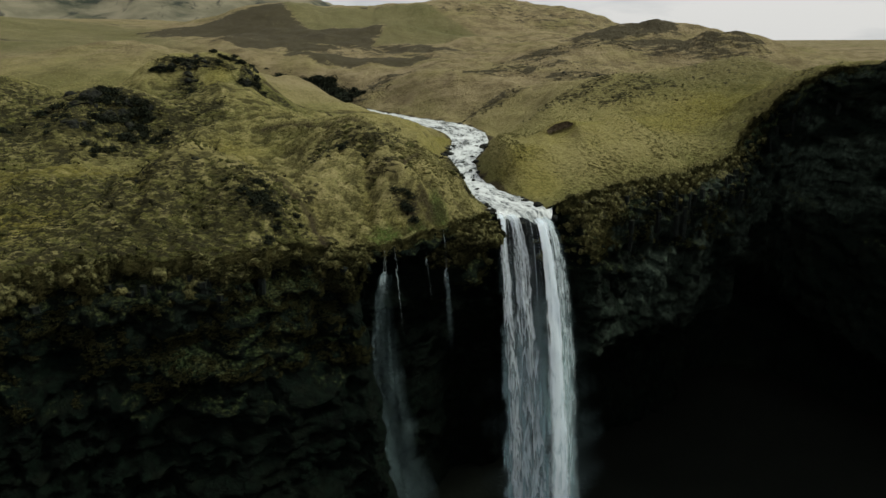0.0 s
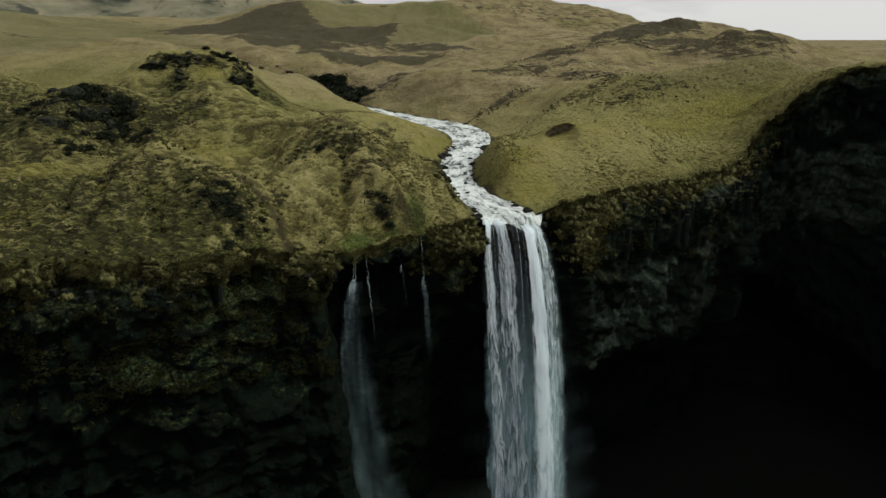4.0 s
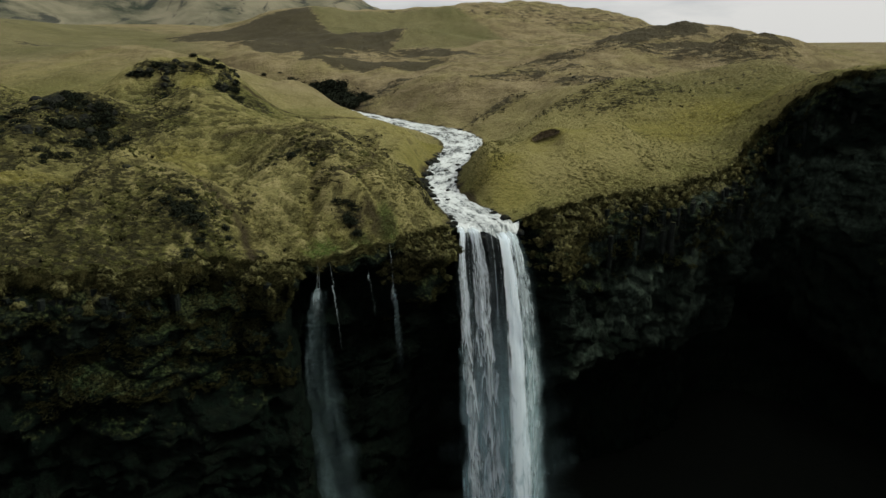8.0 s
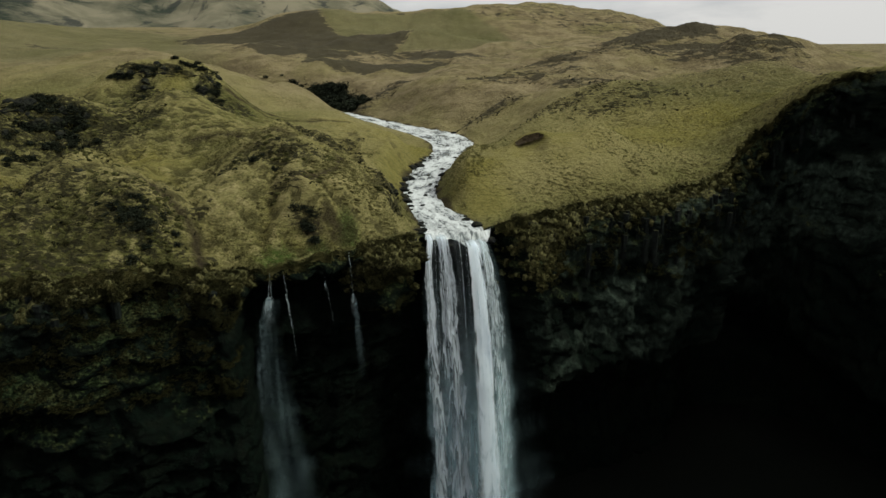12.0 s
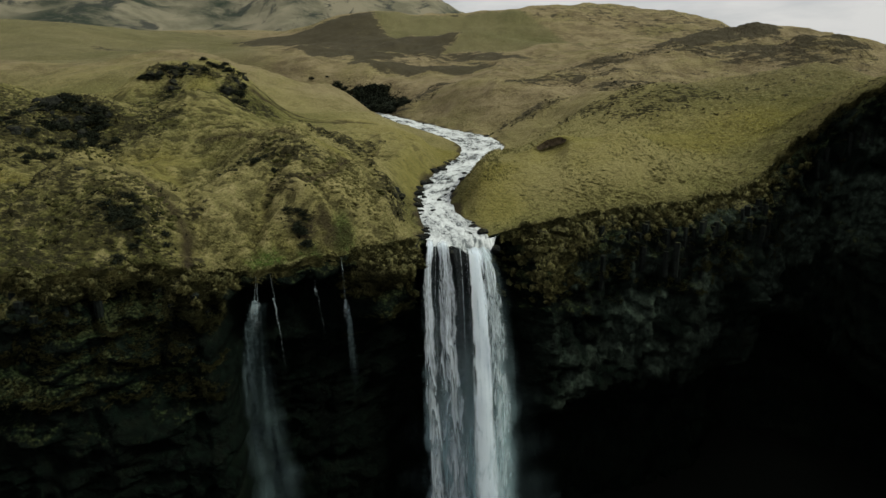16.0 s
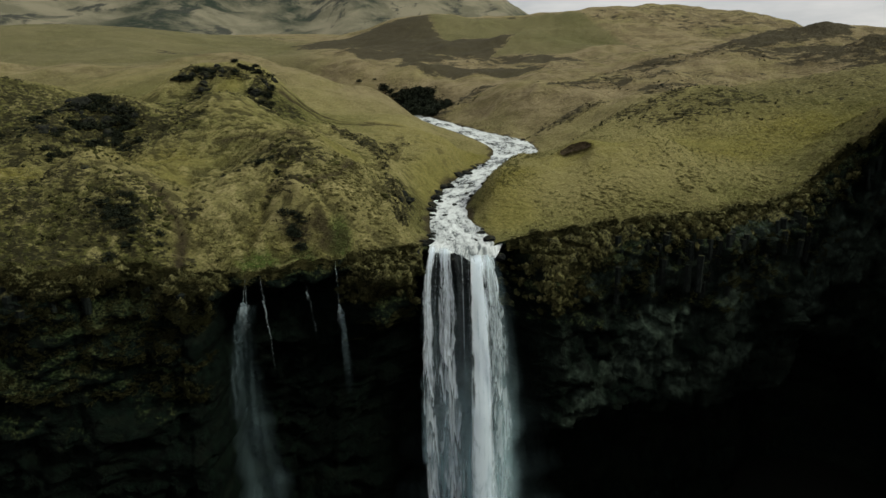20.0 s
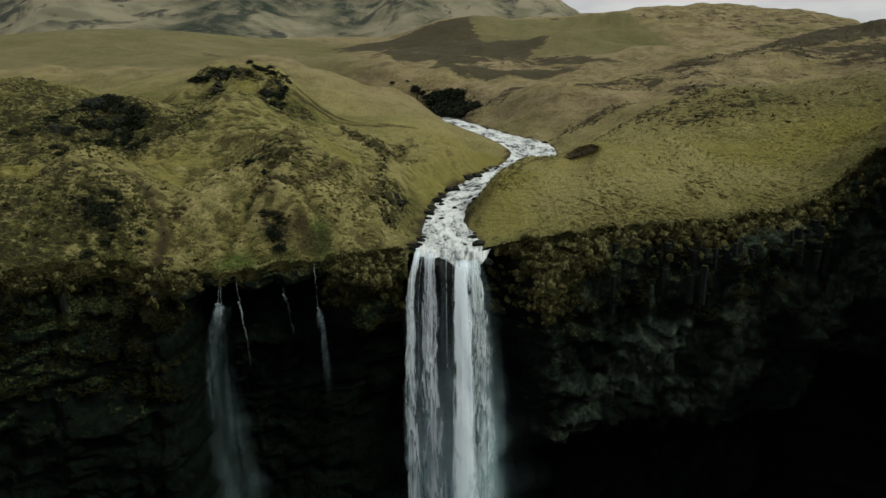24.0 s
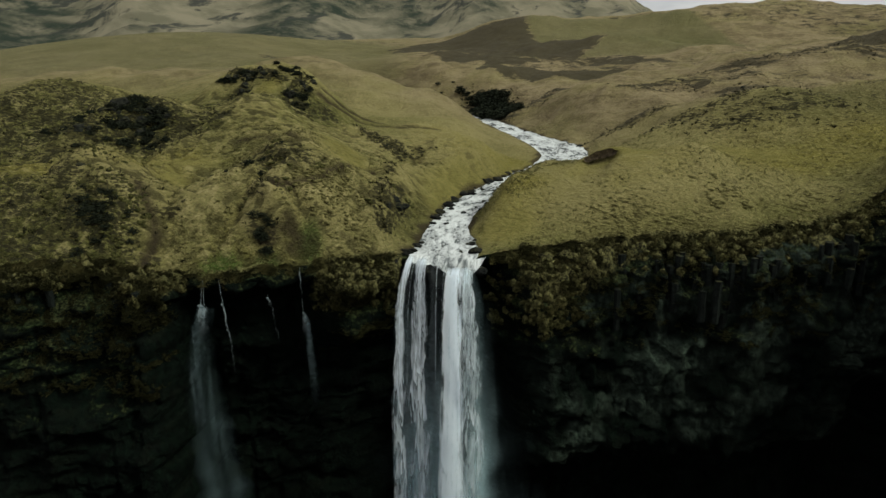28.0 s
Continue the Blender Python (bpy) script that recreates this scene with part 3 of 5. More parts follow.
# heath; the first two ovals also put the dim left side into colour
NEAR_HEATH = [
    (-58.5, -29.7, 32, 13, 20), (-94.7, -2.5, 28, 15, 30), (-73.9, 14.9, 16, 8, 0), (-27.7, -0, 6, 3.4, 10), (-35.5, -0.3, 5, 3, 30), (-94.9, 0.6, 7, 3, 50), (-24.2, -8.8, 4.4, 2.6, 10), (-13.5, 10.3, 3, 8, 20),
    (-43.3, -23.7, 8, 8, 0), (-78.7, 8.6, 11, 8, 20), (-46, 140, 18, 7, 40), (-32.3, 40.6, 6, 3, 40), (-12.6, 6.5, 2, 6, 10), (25.8, 76.9, 16, 5, 20)]
HILL_HEATH = [
    (15, 131, 18, 4, 5), (2.4, 105, 10, 4, 30), (39.6, 71.6, 16, 4, 25), (36, 120, 18, 7, 10), (52, 158, 30, 5, 5), (-1, 128, 9, 4, 10), (10.2, 128.3, 8, 4, 10), (31.9, 156, 26, 6, 20),
    (60, 330, 26, 10, 0), (82.3, 152.6, 20, 14, 0), (94, 140, 18, 7, 0), (36, 68.6, 14, 2.2, 0), (4.6, 102.8, 9, 3, 25), (-35, 213, 30, 7, 0)]
HEATH = NEAR_HEATH + HILL_HEATH
# thin heath over wide stretches
MOOR = [(68.3, 85.8, 30, 14, 10), (72.8, 47, 20, 10, 10), (57, 79.5, 18, 6, 20), (66, 126, 34, 12, 5), (115, 112, 30, 26, 0), (-118, 12, 22, 12, 20), (-41.6, 196.3, 60, 18, 0), (30, 135.4, 40, 9, 5), (40, 260, 60, 30, 0), (-105, -15, 30, 20, 25)]
FAR_HEATH = [(-92, 206, 30, 10, -8), (-48.6, 184.1, 32, 8, -6), (-22, 206, 16, 7, 0), (-140, 272, 34, 12, 5), (70, 208, 30, 12, 0), (84, 190, 26, 6, 0), (74, 156, 30, 5, 0),
             (-262, 300, 60, 10, 0), (-215, 205, 22, 5, 0), (-280, 252, 26, 4, 0), (60, 350, 70, 22, 0), (-10, 330, 30, 7, 0)]
LUSH = [(60.9, 67, 24, 8, 10), (16.5, 38.2, 12, 8, 0), (-59.3, 1.9, 8, 5, 40), (-71.1, -14.4, 20, 6, 15), (-53.5, -7, 6, 6, 0), (-18, 58, 9, 17, 10), (4, 24, 5, 9, 0), (46.2, 56.2, 20, 7, 20), 
        (104, 154, 24, 14, 0), (-80, -34, 14, 8, 20), (-23, -18.5, 5, 3, 30), (-27.4, 60.1, 12, 12, 30)]
STRAW = [(25.9, 37.5, 22, 12, 25), (10.4, 95.9, 26, 18, 10), (-30.6, 57.3, 14, 26, 0), (20.3, 75.6, 34, 30, 20), (-68, 104, 20, 26, 30), (-31, -6.6, 20, 14, 0), (20, 149.1, 60, 30, 0), (-13, -4, 9, 8, 20), (-70, 172, 40, 20, 0), (21.7, 30.8, 26, 8, 35), (-38.7, -14.3, 14, 10, 0)]
# dark ground under the thickets
BANK_SCRUB = [(-39, 42, 5, 2, 0), (-33.5, 41.5, 3.6, 2.2, -30), (-21, 21, 3, 1.2, -50), (-16.5, 12.5, 3.4, 1.5, -50), (-12, 7.5, 2.2, 2.2, 0), (-10.4, 3.2, 1.4, 2.4, 0),
         (-15, 14.7, 1.6, 3.2, 20), (-11.6, 6.6, 1.5, 2.6, 20)]
HILL_SCRUB = [(92, 148, 18, 8, 0), (82.3, 152.6, 18, 9, 0), (-77.8, 8.7, 9, 5.5, 15), (-78, -2.7, 3.4, 1.6, 0), (-94, -0.6, 3.5, 1.2, 50), (-73.1, 41.6, 9, 1.6, 8), (-61, 42, 2.4, 6, 20), (-73.9, 35.6, 2.4, 3, 10), (-42.3, -25.6, 4.8, 4.4, 0), (-63, 153, 22, 8, 140), (-21.2, -13.0, 2.4, 1.3, 20),
         (-28.7, -4.1, 1.5, 0.9, 0), (-35.3, -2.1, 2.8, 1.5, 30), (-27.7, -0, 3.6, 1.3, 10), (-36.9, 41, 5, 1.8, 140), (-30.6, 39.1, 2.6, 1.5, 140), (-36.7, -16.3, 0.6, 2.4, -35)]
SCRUB = BANK_SCRUB + HILL_SCRUB
# dark sedge in the hollows; left ovals also put the dim left side into colour
SEDGE = [(-80, 8, 20, 13, 10), (-97, 6, 24, 22, 0), (-58, -29, 13, 8, 25), (-71, 30, 10, 7, 0), (-55.5, 40, 5, 6, 0), (-72, -22, 10, 7, 20), (60, 80, 26, 9, 15), (-140, 40, 30, 24, 0), (-54, -32, 15, 5, 25), (-108, -8, 24, 20, 20), (86, 84, 30, 20, 0)]
# short smooth grass between the tussocks
SMOOTH = [(-56, -0.5, 9, 4, 35), (-47.5, -6.5, 5, 2.6, -50), (-27, 14.5, 11, 4.5, -50), (-67.8, 38, 3, 6, 0), (19, 41.5, 6, 3, 15), (37, 56.5, 9, 2.6, -12), (-13, 33, 6, 14, 10), (6, 14, 4, 6, -30)]
GREEN = [(-23.5, -19, 3.2, 2.0, 35), (-15.5, -9.5, 1.6, 2.2, 20), (-19, -15.5, 2, 1.2, 40)]
# the mown field and the ploughed ground below it, as outlines
FIELD = ((-112, 302), (-92, 268), (-78, 250), (-44, 241), (-49, 214), (-14, 224), (16, 236), (6, 300), (-26, 336))
# the wide grassy plain below the massif
PLAIN = ((-560, 120), (-150, 118), (-128, 190), (-190, 290), (-420, 380), (-620, 330))
PLOUGHED = ((-185, 262), (-112, 300), (-90, 266), (-76, 249), (-45, 240), (-52, 206), (-88, 212), (-130, 236))
# trodden paths and ditches
TRACKS = (((-23.4, -8.6), (-20.8, -6.1), (-19.2, -1.3), (-21.9, 16.5)), ((-59, 47), (-57, 48), (-54.5, 51.6), (-47, 56), (-40, 58)), ((-59.6, 50.2), (-54, 56), (-47, 60), (-42.1, 59.7), (-32.3, 58.6)),
          ((-50.7, 12.5), (-45.3, 14.3), (-34.4, 6.9), (-29.5, 5.5)), ((-44, -16), (-36, -20), (-33, -25)))
# sharp spurs of the slopes, and the gullies between them
RIDGES = (((-35.6, -9.1), (-33.8, -3.7), (-30.1, -5.3), (-25.4, -8.7), (-22.1, -10.0), (-19.9, -10.9), (-15.9, -8.7)), ((-45.8, -16.8), (-44.7, -21.4), (-46.3, -23.7), (-46.6, -26)),
          ((-59.4, -19.2), (-55, -17.7), (-55.9, -11), (-62, 2), (-61.5, 9.1)), ((-28.4, 50.5), (-25.3, 44.3), (-24.1, 36.1), (-20.6, 20.3)), ((-53, -2), (-50, -10), (-47, -14)))
GULLIES = (((-39.1, -14.3), (-36.3, -16.3), (-34.6, -18.9), (-34.1, -22)), ((-19.1, -7.5), (-17, -8.4), (-15.8, -11.5)), ((-50.5, -2.9), (-46.5, -5.1), (-40, -12)), ((-66, -14), (-60, -24), (-58, -32)),
           ((-29, -2), (-27.5, -9), (-27, -16)), ((-70, 6), (-66, 0), (-64, -10)), ((-31, 44), (-27.5, 41), (-25.5, 37)))


def inside(poly, x, y, soft):
    """1 within an outline, 0 without, over a soft edge."""
    sign, near = np.zeros(x.shape, bool), np.full(x.shape, 1e9)
    for (ax, ay), (bx, by) in zip(poly, poly[1:] + poly[:1]):
        dx, dy = bx - ax, by - ay
        t = np.clip(((x - ax) * dx + (y - ay) * dy) / (dx * dx + dy * dy), 0, 1)
        near = np.minimum(near, np.hypot(x - ax - t * dx, y - ay - t * dy))
        cross = (ay > y) != (by > y)
        sign ^= cross & (x < ax + (y - ay) / (dy if abs(dy) > 1e-9 else 1e-9) * dx)
    return ease(-soft, soft, np.where(sign, near, -near))


def line_near(lines, x, y):
    """Distance from the nearest of some lines."""
    best = np.full(np.shape(x), 1e9)
    for line in lines:
        for (ax, ay), (bx, by) in zip(line, line[1:]):
            dx, dy = bx - ax, by - ay
            t = np.clip(((x - ax) * dx + (y - ay) * dy) / (dx * dx + dy * dy), 0, 1)
            best = np.minimum(best, np.hypot(x - ax - t * dx, y - ay - t * dy))
    return best


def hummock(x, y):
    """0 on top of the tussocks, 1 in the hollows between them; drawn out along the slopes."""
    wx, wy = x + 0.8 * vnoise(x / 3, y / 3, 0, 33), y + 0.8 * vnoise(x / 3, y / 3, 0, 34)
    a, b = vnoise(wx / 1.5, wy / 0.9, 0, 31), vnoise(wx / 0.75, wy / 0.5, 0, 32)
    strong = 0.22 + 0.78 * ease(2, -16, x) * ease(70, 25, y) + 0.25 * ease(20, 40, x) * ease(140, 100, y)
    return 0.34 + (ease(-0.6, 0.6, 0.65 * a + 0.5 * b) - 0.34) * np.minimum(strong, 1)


def ground_z(x, y, v=None):
    """The ground with its hummocks and terracettes; v: how far it lies behind the rim."""
    x, y = np.asarray(x, float), np.asarray(y, float)
    v = y - rim(x) if v is None else v
    z = land(x, y)
    d, level = river_near(x, y)
    rough = ease(0.5, 4, d) * ease(0.0, 2.5, v) * (1 - 0.6 * patch_mask(SMOOTH, x, y, 84, 0.5))
    near = 1 - ease(220, 600, v)
    z = z + rough * near * (0.7 * (1 + 1.4 * ease(45, 110, y)) * fbm(x / 15, y / 15, 0, 3, 2) + 0.14 * fbm(x / 3.4, y / 3.4, 0, 3, 8))
    lump = 1 - 2.2 * np.abs(vnoise(x / 7.5 + 0.3 * vnoise(x / 11, y / 11, 0, 6), y / 7.5, 0, 7))
    z = z + rough * (1 - ease(90, 170, v)) * (0.15 + 0.25 * ease(0, -14, x)) * lump
    step = z / 0.85 + 0.9 * vnoise(x / 5, y / 5, 0, 14)
    z = z + rough * (1 - ease(40, 130, v)) * 0.14 * np.abs(step - np.floor(step) - 0.5) * 2 * ease(-0.1, 0.5, vnoise(x / 14, y / 14, 0, 19) + 0.35)
    z = z + rough * near * (0.62 * (1 - hummock(x, y)) - 0.24)
    # the slumped scar above the meadow, gullies on the left slope
    z = z + 1.5 * np.exp(-((x - 14.2) / 5) ** 2 - ((y - 43.2) / 3.2) ** 2)
    bow = 41.0 - 0.10 * (x - 13.6) ** 2
    z = z - 1.7 * np.exp(-((x - 13.6) / 3.2) ** 4) * ease(0.25, -0.25, y - bow) * ease(-15, -3, y - bow)
    z = z - 0.4 * rough * ease(-2, -12, x) * (1 - ease(25, 55, v)) * ease(0.55, 1.0, 1 - np.abs(vnoise(x / 8 + 0.4 * y / 8, y / 24, 0, 77)))
    z = z + (0.55 * vnoise(x / 1.9, 0.5, 0, 95) + 0.4 * vnoise(x / 0.8, 0.5, 0, 96)) * np.exp(-v / 2.0) * ease(0.5, 3, d)
    wx, wy = x + 0.7 * vnoise(x / 2.5, y / 2.5, 0, 43), y + 0.7 * vnoise(x / 2.5, y / 2.5, 0, 44)
    z = z + rough * (1.2 * np.exp(-line_near(RIDGES, wx, wy) / 1.4) - 1.4 * np.exp(-(line_near(GULLIES, wx, wy) / 1.3) ** 2))
    return z - 0.3 * np.exp(-(line_near(TRACKS, x, y) / 0.55) ** 2)


ALONG = spaced([(-1900, -300, 60, 0.975), (-300, -112, 8, 0.965), (-112, 96, 0.45, 1.0), (96, 1500, 0.7, 1.05)])


def plateau():
    xs = ALONG
    vs = spaced([(0, 14, 0.36, 1.0), (14, 130, 0.52, 1.0), (130, 420, 0.56, 1.012), (420, 2200, 4, 1.02)])
    X, V = np.meshgrid(xs, vs)
    wild = rim_wild(X) * np.exp(-V / 6.0)
    Y = rim(X) + V + wild
    Z = ground_z(X, Y, V)
    d, level = river_near(X, Y)
    heath = np.maximum(patch_mask(HEATH, X, Y, 51), patch_mask(FAR_HEATH, X, Y, 53, 0.3))
    field = inside(FIELD, X, Y, 1.5)
    sward = np.maximum(field, 0.9 * inside(PLAIN, X, Y, 14.0))
    ploughed = np.maximum(inside(PLOUGHED, X, Y, 6.0), 0.8 * patch_mask(FAR_HEATH[:6], X, Y, 53, 0.3)) * (1 - field)
    heath = np.maximum.reduce([heath * (1 - field) * (1 - 0.35 * ease(210, 300, Y)), ploughed * 0.9, 1.25 * patch_mask(SCRUB, X, Y, 57, 0.35)])
    heath = np.maximum(heath, (0.28 + 1.0 * ease(-28, -42, X)) * ease(7.5, 1.5, V + 2.5 * vnoise(X / 5, Y / 5, 0, 83)) * ease(7, 11, np.abs(X)))
    heath = np.maximum(heath, 0.62 * patch_mask(MOOR, X, Y, 52, 0.6) * (1 - field))
    heath = np.maximum(heath, 1.1 * patch_mask(SEDGE, X, Y, 82, 0.6) * ease(5, -5, X))
    hedge = np.exp(-((field - 0.5) / 0.3) ** 2) * (1 - ease(-40, 10, X)) * ease(200, 230, Y)
    heath = np.maximum(heath, 0.9 * hedge)
    lush, straw = np.maximum(patch_mask(LUSH, X, Y, 61, 0.6), 0.1 * field), patch_mask(STRAW, X, Y, 71, 0.6) * (1 - field)
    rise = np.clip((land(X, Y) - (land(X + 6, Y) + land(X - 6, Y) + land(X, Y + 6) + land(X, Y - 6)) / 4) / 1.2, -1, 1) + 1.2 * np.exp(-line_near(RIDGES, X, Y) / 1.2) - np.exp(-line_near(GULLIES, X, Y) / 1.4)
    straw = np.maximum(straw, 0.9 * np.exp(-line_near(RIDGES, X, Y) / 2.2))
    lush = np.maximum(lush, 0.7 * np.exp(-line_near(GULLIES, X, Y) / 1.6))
    lumps = heath * (1 - ease(150, 260, V)) * ease(0.5, 4, d) * ease(0, 2.5, V)
    Z = Z + lumps * (0.10 + 0.55 * np.abs(fbm(X / 2.0, Y / 2.0, 0, 3, 12)))
    bow = Y - 41.0 + 0.10 * (X - 13.6) ** 2
    scar = 0.7 * ease(3.0, 2.4, np.abs(X - 13.6)) * ease(0.85, 0.35, np.abs(bow + 0.3))
    edge = ease(2.6, 0.2, V + 1.5 * vnoise(X / 1.6, Y / 1.6, 0, 21)) * 0.25
    bare = np.maximum.reduce([ease(1.5, 0.2, d + 1.1 * vnoise(X / 2.6, Y / 2.6, 0, 64)) * 0.9, 1.0 * scar, edge, 0.95 * np.exp(-(line_near(TRACKS, X, Y) / 0.75) ** 2)])
    r, az = np.hypot(X, Y + 100), np.degrees(np.arctan2(X, Y + 100))
    far = ease(640, 780, r + 40 * vnoise(az / 3, 0, 0, 3)) * ease(-2, -7, az)
    crag = far * ease(0.1, 0.7, vnoise(az / 2.2, r / 130, 0, 88) + 0.5 * vnoise(az / 0.8, r / 70, 0, 89) - 0.1 + 0.7 * ease(-24, -34, az))
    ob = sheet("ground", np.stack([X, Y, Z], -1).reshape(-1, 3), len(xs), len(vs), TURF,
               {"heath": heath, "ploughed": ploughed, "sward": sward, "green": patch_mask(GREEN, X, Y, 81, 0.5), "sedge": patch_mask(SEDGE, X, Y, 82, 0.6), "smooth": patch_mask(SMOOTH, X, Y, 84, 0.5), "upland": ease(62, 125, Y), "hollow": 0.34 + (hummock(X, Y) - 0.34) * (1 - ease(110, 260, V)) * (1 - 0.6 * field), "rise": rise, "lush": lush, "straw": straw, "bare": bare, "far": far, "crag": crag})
    tagged(ob, "hummocky highland pasture of straw and olive grass with brown heath patches", "ground", kind="structure")


def rim_wild(x):
    """The ragged line of the turf along the edge."""
    keep = ease(6.5, 9.5, np.abs(np.asarray(x, float) - 0.3))
    return keep * (1.6 * vnoise(x / 9, 0.5, 0, 91) + 1.1 * vnoise(x / 3.1, 0.5, 0, 92) + 0.6 * vnoise(x / 1.2, 0.5, 0, 93))


plateau()


# ---- the cliff ----
def outward(x):
    """Unit vector out of the cliff at rim place x, seen in plan, evened out along the rim."""
    a, b = x - 7.0, x + 7.0
    tx, ty = b - a, rim(b) - rim(a)
    n = np.hypot(tx, ty)
    return ty / n, -tx / n


def face_out(x, w):
    """How far the face stands out from the rim at depth w."""
    left = 0.27 * w + 1.0 * ease(4, 9, w)
    alcove = 0.8 * ease(0, 1.2, w) - 6.5 * ease(1.6, 6, w) - 5.0 * ease(10, 45, w)
    right = 3.4 * ease(0.5, 9, w) + 1.0 * ease(12, 28, w) - 12.0 * ease(31, 46, w)
    bench = rim_z(x) - (6.5 - 0.62 * (x - 57))
    bowl = 0.05 * w + 1.6 * ease(0.2, 2.0, w) * ease(bench - 1.5, bench + 1.5, w + 1.5 * vnoise(x / 4, 0.5, 0, 68)) - 17 * ease(bench + 22, bench + 44, w)
    sway = 1.6 * vnoise(w / 5, 0.4, 0, 66) + 0.8 * vnoise(w / 1.8, 0.4, 0, 67) - 0.05 * w
    a, b, c = ease(-31.0, -26.5, x + sway), ease(7.0, 10.5, x), ease(52, 62, x)
    return (left * (1 - a) + alcove * a) * (1 - b) + (right * (1 - c) + bowl * c) * b


def cliff_at(X, W):
    """Places on the cliff's face at rim place X and depth W, and the cover of moss."""
    top = ground_z(X, rim(X) + rim_wild(X), 0.0)
    Wd = np.minimum(W, top + 66.0)
    nx, ny = outward(X)
    Zl = top - Wd
    skirt = ease(0, 2.2, Wd)
    flank = ease(-14.5, -11.5, X) * (1 - ease(-6.8, -5.6, X)) * ease(0.8, 3, Wd) * (1 - ease(9, 19, Wd))
    out = face_out(X, Wd) + 7.0 * flank
    # beds and broken rock: blocks that step out one above the other
    beds = np.floor(Zl / 1.7 + 0.8 * vnoise(X / 8, Zl / 6, 0, 24))
    blocks = vnoise(np.floor(X / 1.9 + 0.6 * vnoise(beds * 1.3, X / 5, 0, 26)) * 1.7, beds * 2.9, 0, 27)
    rockz = fbm(X / 8, Zl / 6, 0, 5, 15, 0.55)
    ledges = fbm(X / 5, Zl / 2.4, 0, 4, 25)
    ribs = fbm(X / 1.3, Zl / 7, 0, 3, 29)
    chips = 0.4 * fbm(X / 1.3, Zl / 2.2, 0, 4, 35)
    for wide_, high, seed, k in ((2.7, 3.6, 36, 0.9), (1.25, 1.9, 46, 0.6)):
        i, j = np.floor(X / wide_ + 0.5 * vnoise(X / 4, Zl / 3, 0, seed)), np.floor(Zl / high + 0.5 * vnoise(X / 3, Zl / 5, 0, seed + 1))
        chips = chips + k * vnoise(i * 1.37 + j * 0.61, j * 1.73 + i * 0.29, 0, seed + 2)
    post = np.floor(X / 1.15 + 0.35 * vnoise(X / 3, Zl / 9, 0, 37))
    posts = vnoise(post * 1.7, np.floor(Zl / 4.5 + 3 * vnoise(post * 2.3, 0.5, 0, 38)) * 1.9, 0, 39)
    prism = np.maximum(ease(20, 26, X) * (1 - ease(50, 58, X)) * (1 - ease(9, 13, Wd)), 0.7 * ease(-30, -34, X) * (1 - ease(5, 8, Wd)))
    leftish = 1 - ease(-33, -28, X)
    out = out + skirt * ((1.2 + 0.6 * leftish) * rockz + (0.2 + 0.8 * leftish) * ledges + (1 - 0.6 * prism) * 0.9 * chips + 0.7 * blocks * (1 - prism) + 1.5 * prism * posts + 0.55 * (1 - leftish) * ribs * (1 - ease(10, 20, Wd)) - 0.3)
    # turf that rolls over the edge in lumps, and cushions on the ledges
    roll = np.maximum(1 - ease(-29, -26, X), ease(8, 12, X)) * (1 - 0.6 * ease(56, 66, X))
    pillow = np.abs(fbm(X / 2.3, Zl / 1.5, 0, 3, 63, 0.6))
    out = out + roll * ((1.2 + 1.6 * ease(8, 14, X)) * ease(0, 4.5, Wd) + 1.7 * ease(0.3, 1.5, Wd) * (1 - ease(4, 8, Wd)) * pillow)
    bank = np.floor(Zl / 3.1 + 0.9 * vnoise(X / 9, Zl / 9, 0, 73))
    tier = (Zl / 3.1 + 0.9 * vnoise(X / 9, Zl / 9, 0, 73)) - bank
    out = out + leftish * ease(3, 5, Wd) * (1 - ease(26, 34, Wd)) * (1.1 * (1 - ease(0.25, 0.8, tier)) * (0.5 + 0.5 * vnoise(X / 5, bank * 1.7, 0, 74)) + 0.8 * pillow)
    tongue = vnoise(X / 1.7, 0.3, 0, 47) + 0.5 * vnoise(X / 0.7, 0.3, 0, 48)
    out = out + 0.45 * ease(0.2, 1.0, Wd) * (1 - ease(1.2, 2.6, Wd - tongue))
    P = np.stack([X + nx * out, rim(X) + rim_wild(X) + ny * out, Zl + skirt * 0.5 * fbm(X / 2.4, Zl / 2.4, 0, 2, 55)], -1)
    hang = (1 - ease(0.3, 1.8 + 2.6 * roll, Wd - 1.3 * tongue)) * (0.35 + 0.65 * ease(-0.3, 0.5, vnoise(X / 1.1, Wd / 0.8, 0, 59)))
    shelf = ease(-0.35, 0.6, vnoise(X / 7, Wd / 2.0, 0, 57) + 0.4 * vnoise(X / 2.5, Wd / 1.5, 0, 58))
    # moss of the upper ledges; its fade also puts in the dimming down the face
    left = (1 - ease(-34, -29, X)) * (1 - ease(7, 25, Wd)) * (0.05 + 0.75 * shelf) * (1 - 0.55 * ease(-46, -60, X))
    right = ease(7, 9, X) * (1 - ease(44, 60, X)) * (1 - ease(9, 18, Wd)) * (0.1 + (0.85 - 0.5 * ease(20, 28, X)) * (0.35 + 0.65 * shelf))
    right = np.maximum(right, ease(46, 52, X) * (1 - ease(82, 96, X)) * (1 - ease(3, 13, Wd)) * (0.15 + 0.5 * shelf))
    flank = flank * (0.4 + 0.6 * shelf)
    bz = rim_z(X) - (6.5 - 0.62 * (X - 57))
    ledge = ease(55, 60, X) * np.exp(-((Wd - bz) / 1.2) ** 2) * 0.25
    # where the face is coloured as lit; fades out towards the shaded overhang
    paler = np.maximum(ease(9, 16, X) * (1 - ease(30, 42, Wd)), 0.25 * ease(-30, -36, X) * (1 - ease(5, 12, Wd)))
